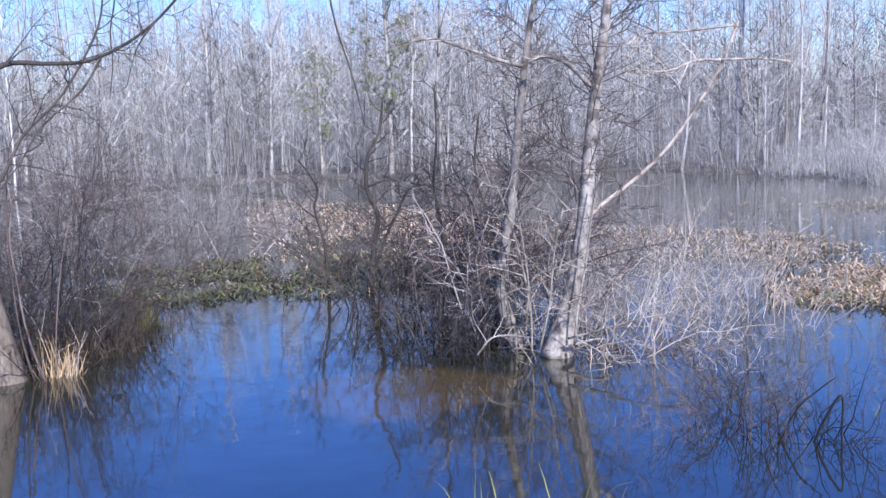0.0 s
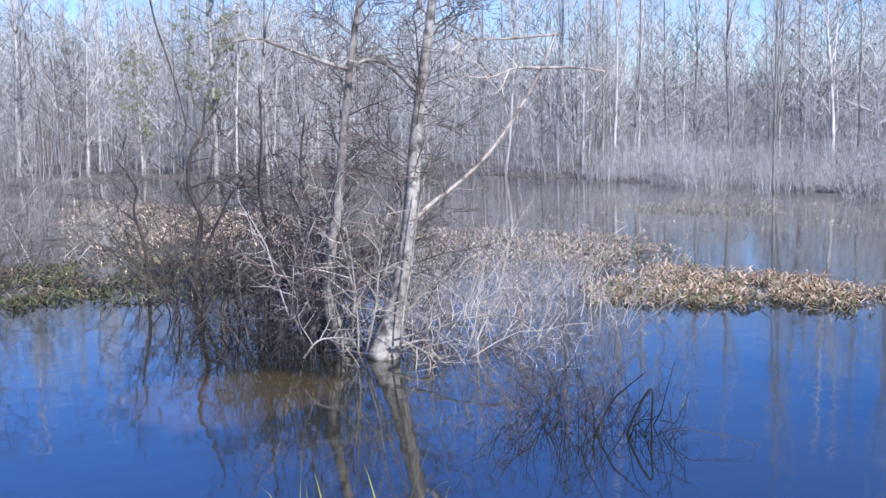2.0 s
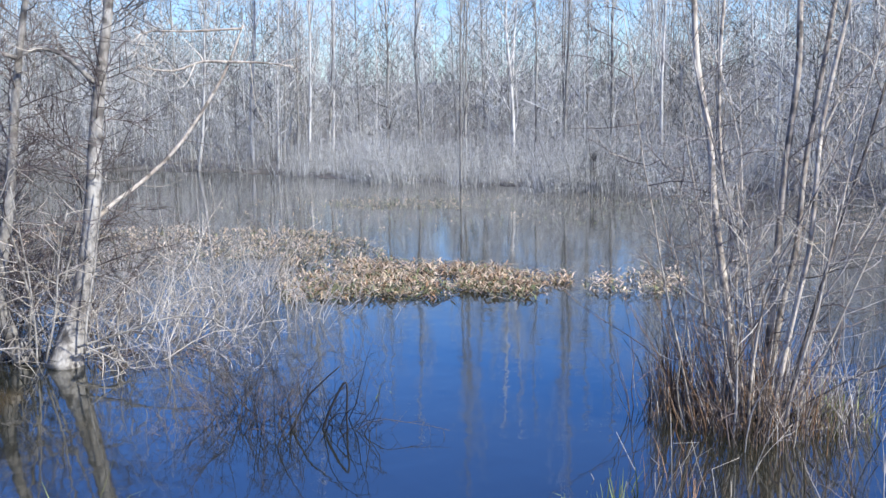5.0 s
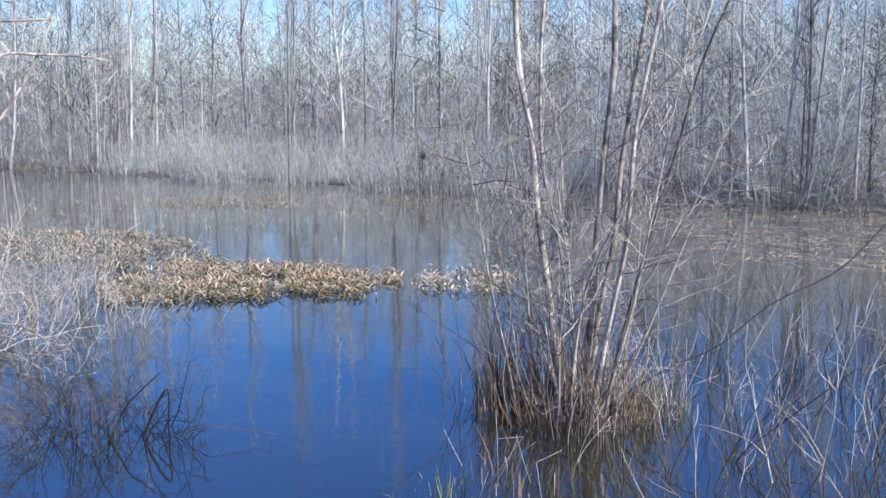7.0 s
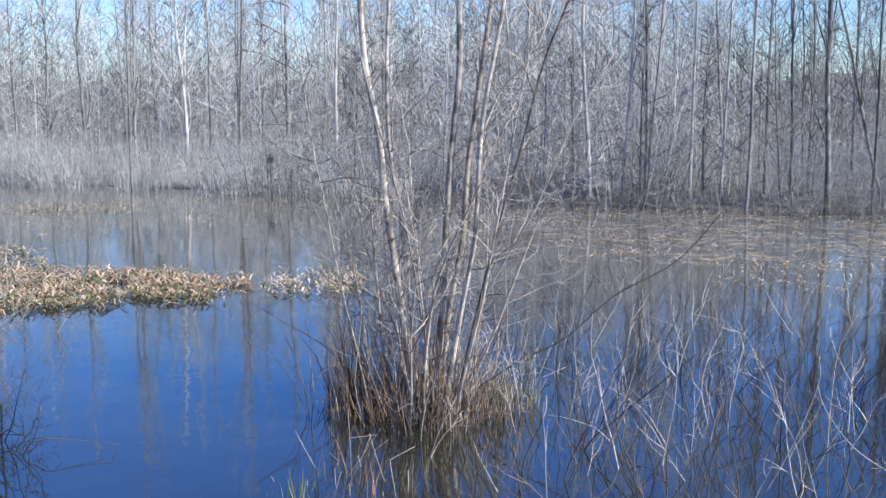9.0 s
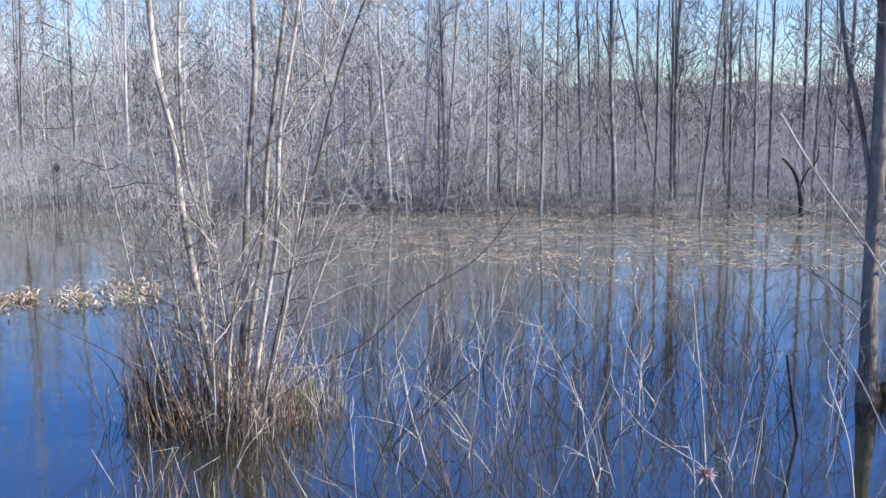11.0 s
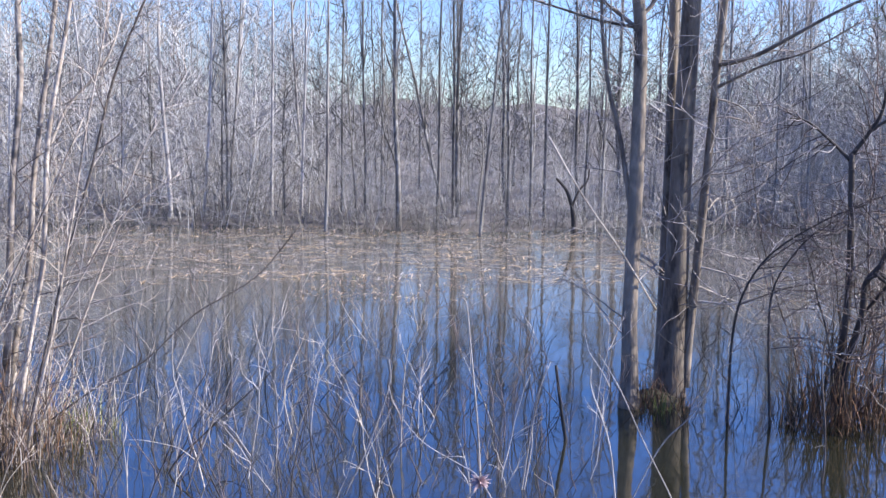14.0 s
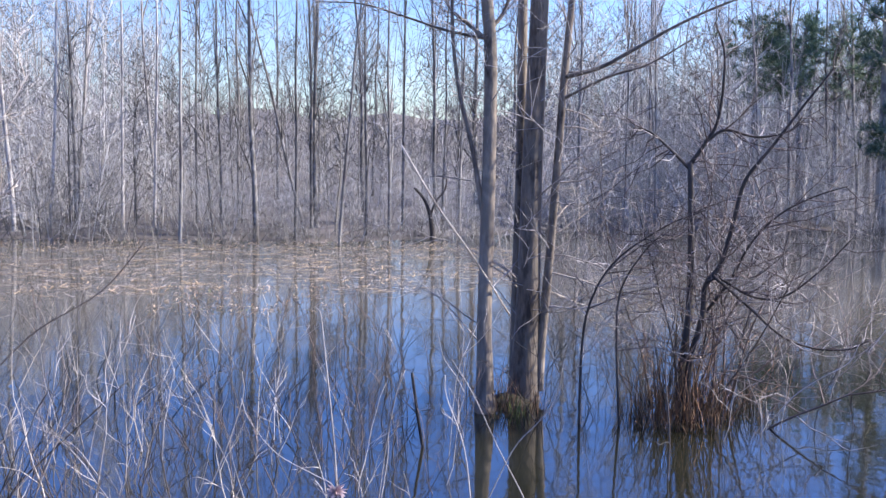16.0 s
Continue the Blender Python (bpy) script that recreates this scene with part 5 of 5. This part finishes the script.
for k, (az, d, tall, stems) in enumerate(((84.5, 8.8, 1.4, 5), (86.4, 9.2, 1.7, 9), (90.6, 9.0, 1.3, 8), (92.5, 9.4, 1.3, 6), (81.8, 10.5, 1.5, 7), (83.5, 11.5, 1.6, 8))):
    marsh_stems(460 + k, place(az, d), MARSH_LABEL[1], stems, tall, MARSH[1 + k % 2], 0.6)
for k, (az, d, tall, stems) in enumerate(((85, 13, 1.9, 16), (90, 13, 2.2, 16), (94, 12, 2.4, 16), (98, 13, 2.4, 16), (84, 17, 1.8, 16), (88, 19, 1.9, 16), (93, 18, 2.3, 16), (97, 19, 2.6, 16), (91, 24, 2.2, 14), (86, 24, 1.9, 14), (95, 25, 2.4, 14), (82, 22, 1.5, 14), (87, 29, 2.0, 14), (92, 29, 2.2, 14))):
    water_shrub(120 + k, place(az, d), "grey tangled leafless brush in flooded ground", stems - (8 if d < 15 else 4), tall, 0.75, (TWIG_GREY, TWIG_RED, TWIG_GREY, TWIG_TAN)[k % 4], 0.007, 7, bend=0.22, base=0.9)


# ---- grass tussocks and floating leaf mats ----
def tussock(seed, at, label, count, tall, rx, mat, droop=1.0, width=0.006, fan=0.08, stalks=0, stalk_mat=None, other=None):
    """Dead grass: a ragged mass of blades, and single stalks, some of them snapped over."""
    rng = random.Random(seed)
    ob = thing("grass_tussock", at, label, "grass")
    both = (Mesher(), Mesher())
    for i in range(count):
        m = both[i % 2]
        a, q = rng.uniform(0, 6.28), rng.random() ** 0.7
        p = Vector((math.cos(a) * q * rx * 1.15, math.sin(a) * q * rx * 1.15, -0.08))
        d = Vector((math.cos(a) * fan * q + rng.gauss(0, 0.17), math.sin(a) * fan * q + rng.gauss(0, 0.17), 1)).normalized()
        size, pts = tall * rng.uniform(0.12, 1.15) * (1.25 - 0.7 * q) * (0.75 + 0.9 * max(0, noise.noise(p * 4 + Vector((seed, 0, 0))) + 0.3)), []
        fall = rng.random() ** 3 * droop
        for s in range(5):
            pts.append(p.copy())
            p = p + d * size / 4
            d = (d + Vector((d.x * fall, d.y * fall, -fall * 0.6)) + Vector((rng.gauss(0, 0.07), rng.gauss(0, 0.07), 0))).normalized()
        m.blade(pts, width * rng.uniform(0.6, 1.4), Vector((math.sin(a), -math.cos(a), 0)).lerp(Vector((rng.gauss(0, 1), rng.gauss(0, 1), 0)), 0.4).normalized())
    for m, tone in zip(both, (mat, other or mat)):
        tagged(part("grass", m, tone, ob), kind="stuff")
    for i in range(stalks):
        m = Mesher()
        a, q = rng.uniform(0, 6.28), rng.random() ** 0.5
        p = Vector((math.cos(a) * q * rx * 1.1, math.sin(a) * q * rx * 1.1, -0.1))
        d = Vector((rng.gauss(0, 0.3), rng.gauss(0, 0.3), 1)).normalized()
        size = tall * (0.3 + 1.5 * rng.random() ** 1.5)
        pts = [p, p + d * size * 0.6]
        snap = Vector((rng.gauss(0, 1.2), rng.gauss(0, 1.2), rng.uniform(-0.8, 0.5))) if rng.random() < 0.45 else Vector((rng.gauss(0, 0.12), rng.gauss(0, 0.12), 0))
        pts.append(pts[-1] + (d + snap).normalized() * size * 0.4)
        m.tube(pts, [0.006 * min(0.8, tall), 0.005 * min(0.8, tall), 0.0015], 4)
        part("stalk", m, stalk_mat or mat, ob)
    return ob


tussock(201, place(43.4, 8.15), "tan and brown dead grass tussock round the sapling stems", 420, 0.46, 0.50, REED_GREYED, 0.6, 0.0045, stalks=130, stalk_mat=REED_GREYED, other=REED_DARK)
tussock(202, place(41.0, 8.3), "brown dead grass tussock round the sapling stems", 260, 0.50, 0.42, REED_BROWN, 0.6, 0.0045, stalks=90, stalk_mat=REED_GREYED, other=REED_GREYED)
tussock(203, place(46.2, 8.3), "tan dead grass tussock round the sapling stems", 260, 0.46, 0.42, REED_GREYED, 0.6, 0.0045, stalks=90, stalk_mat=TWIG_TAN, other=REED_DARK)
tussock(211, place(39.3, 8.7), "rusty brown dead grass tussock at the pond clump's edge", 220, 0.72, 0.22, REED_BROWN, stalks=25, stalk_mat=REED_DARK, other=REED_BROWN)
tussock(212, place(47.7, 8.5), "yellowish dead grass tussock at the pond clump's edge", 180, 0.46, 0.32, REED_GREYED, stalks=35, stalk_mat=TWIG_TAN, other=REED_GREEN)
tussock(204, place(39.4, 6.5), "tuft of tan dry reeds in the shallows", 40, 0.45, 0.45, REED_BROWN, 0.6, 0.003, stalks=20, stalk_mat=TWIG_TAN)
tussock(213, place(36.2, 6.2), "dark green grass blades in the shallows", 60, 0.32, 0.3, REED_GREEN, 0.5)
tussock(205, place(-21.4, 11.4), "pale tan dead grass tuft beside the leaning tree", 140, 0.5, 0.2, REED, stalks=20, stalk_mat=TWIG_TAN)
tussock(206, place(-19.4, 13.0), "dark olive-brown grass along the flooded bank", 600, 0.5, 0.8, REED_DARK, stalks=30, stalk_mat=TWIG_DARK)
tussock(214, place(-22.6, 12.2), "dark olive-brown grass along the flooded bank", 480, 0.5, 0.7, REED_DARK, stalks=30, stalk_mat=TWIG_DARK)
tussock(218, place(-18.0, 13.8), "dark olive-brown grass along the flooded bank", 480, 0.6, 0.6, REED_DARK, stalks=20, stalk_mat=REED_BROWN)
tussock(219, place(-20.6, 12.4), "dark brown grass along the flooded bank", 420, 0.6, 0.6, REED_DARK, stalks=22, stalk_mat=TWIG_GREY)
tussock(207, place(-17.2, 14.0), "yellow-green grass at the water's edge", 200, 0.5, 0.35, REED_GREEN)
tussock(208, place(79.6, 9.3), "olive moss and grass at the foot of the trunks", 260, 0.32, 0.32, REED_DARK, stalks=60, stalk_mat=REED_BROWN, other=REED_BROWN)
tussock(220, place(79.9, 9.15), "olive grass blades at the foot of the trunks", 70, 0.3, 0.2, REED_GREEN)
tussock(209, place(88.6, 9.3), "reddish-brown dead grass under the arching shrub", 480, 0.68, 0.46, REED_DARK, 0.6, 0.0055, stalks=120, stalk_mat=REED_BROWN, other=REED_BROWN)
tussock(215, place(91.2, 9.7), "dark brown dead grass under the arching shrub", 320, 0.5, 0.5, REED_DARK, 0.6, 0.005, stalks=50, stalk_mat=REED_BROWN)
tussock(210, place(5.0, 6.2), "few green grass blades in the shallows", 30, 0.4, 0.5, REED_GREEN)
tussock(216, place(1.0, 6.1), "few green grass blades in the shallows", 14, 0.4, 0.4, REED_GREEN)


def leaf_mat(seed, label, count, area, mats, leaf=0.2, tall=0.10, flat=False, single=0):
    """Area: az from, az to, near and far distance, as functions of the share across. single: leaves nearest to the bank that are parts."""
    rng = random.Random(seed)
    ob = new("floating_leaf_mat")
    tagged(ob, label, "water plants", kind="stuff")
    meshes = [Mesher() for _ in mats]
    alone = 0
    for i in range(count):
        az0, az1, near, far = area
        u, w = rng.random(), rng.random()
        n0, f0 = near(u), far(u)
        p = place(az0 + (az1 - az0) * u, n0 + (f0 - n0) * w)
        rim = max(0.0, 1 - 5 * min(u, 1 - u)) + max(0.0, 1 - 5 * min(w, 1 - w))
        if noise.noise(Vector((p.x * 0.8, p.y * 0.8, seed))) + 0.5 * noise.noise(Vector((p.x * 2.6, p.y * 2.6, seed))) < -0.25 + 0.75 * rim * rng.random():
            continue
        p.z = rng.uniform(0.0, tall * 0.5)
        a = rng.uniform(0, 6.28)
        d = Vector((math.cos(a), math.sin(a), 0.03 if flat else rng.uniform(-0.2, 0.9))).normalized()
        size = leaf * rng.uniform(0.5, 1.2)
        curl = 0.0 if flat else rng.uniform(0.3, 0.9)
        pts = []
        for s in range(3):
            pts.append(p.copy())
            p = p + d * size / 2
            d = (d + Vector((rng.gauss(0, 0.1), rng.gauss(0, 0.1), -curl))).normalized()
        k = min(int(rng.random() ** 1.6 * len(mats)), len(mats) - 1)
        if w < 0.22 and LEAF_GREEN in mats and rng.random() < 0.3:  # live leaves along the open edge
            k = mats.index(LEAF_GREEN)
        across = Vector((-math.sin(a), math.cos(a), 0))
        if alone < single and w < 0.35:
            m = Mesher()
            m.blade(pts, size * 0.105, across)
            part("leaf", m, mats[k], ob)
            alone += 1
        else:
            meshes[k].blade(pts, size * (0.03 if flat else 0.105), across)
    for m, mat in zip(meshes, mats):
        tagged(part("leafage", m, mat, ob), kind="stuff")
    return ob


leaf_mat(301, "tan and green mat of dead floating leaves", 7600, (17.2, 33.6, lambda u: 13.6, lambda u: 18.0 - 2.0 * u), (LEAF_DEAD, REED, LEAF_GREEN, REED_BROWN), 0.185, 0.16, single=300)
leaf_mat(308, "small tan mat of dead floating leaves", 900, (34.3, 40, lambda u: 13.8, lambda u: 16.2), (LEAF_DEAD, REED, LEAF_GREEN), 0.15, 0.14)
leaf_mat(302, "tan mat of dead marsh leaves", 5200, (4, 23, lambda u: 17.5, lambda u: 26 - 5 * u), (LEAF_DEAD, REED, LEAF_GREEN), 0.17, 0.16)
leaf_mat(303, "tan mat of dead marsh leaves", 10000, (-11, 4, lambda u: 20 - 1.2 * u, lambda u: 42 - 16 * u), (LEAF_DEAD, REED, LEAF_GREEN))
leaf_mat(304, "dark green and tan floating leaf mat", 9000, (-20, -1, lambda u: 15.3, lambda u: 20.8), (LEAF_GREEN, REED_DARK, LEAF_GREEN, REED), 0.2, 0.14)
leaf_mat(305, "tan patch of dead floating leaves", 900, (59, 70, lambda u: 14.6, lambda u: 18), (LEAF_DEAD, REED_BROWN, LEAF_GREEN), 0.13, 0.06)
leaf_mat(306, "yellow-green floating plants on open water", 1300, (20, 28, lambda u: 27, lambda u: 31), (LEAF_GREEN, LEAF_DEAD), 0.13, 0.05)
leaf_mat(309, "scattered low floating plants on open water", 2200, (14, 43, lambda u: 22, lambda u: 33.8 - 2 * u), (LEAF_GREEN, LEAF_DEAD), 0.13, 0.04)
leaf_mat(307, "floating dead stems along the far bank", 6400, (46, 80, lambda u: 17.0, lambda u: 28 - 2 * u), (TWIG_TAN, REED, TWIG_GREY), 0.42, 0.012, True)
leaf_mat(310, "tan and green leaf litter along the far bank", 1600, (44, 80, lambda u: 26.8 - 3 * u, lambda u: 29 - 2.5 * u), (LEAF_DEAD, LEAF_GREEN), 0.13, 0.06)
leaf_mat(311, "reddish floating twigs and leaves beside the twin trunks", 150, (6.0, 16, lambda u: 10.2, lambda u: 11.6), (REED_BROWN, TWIG_RED), 0.3, 0.03, True)
tussock(217, place(22.6, 8.9), "small green sprouts poking out of open water", 10, 0.16, 0.25, REED_GREEN)
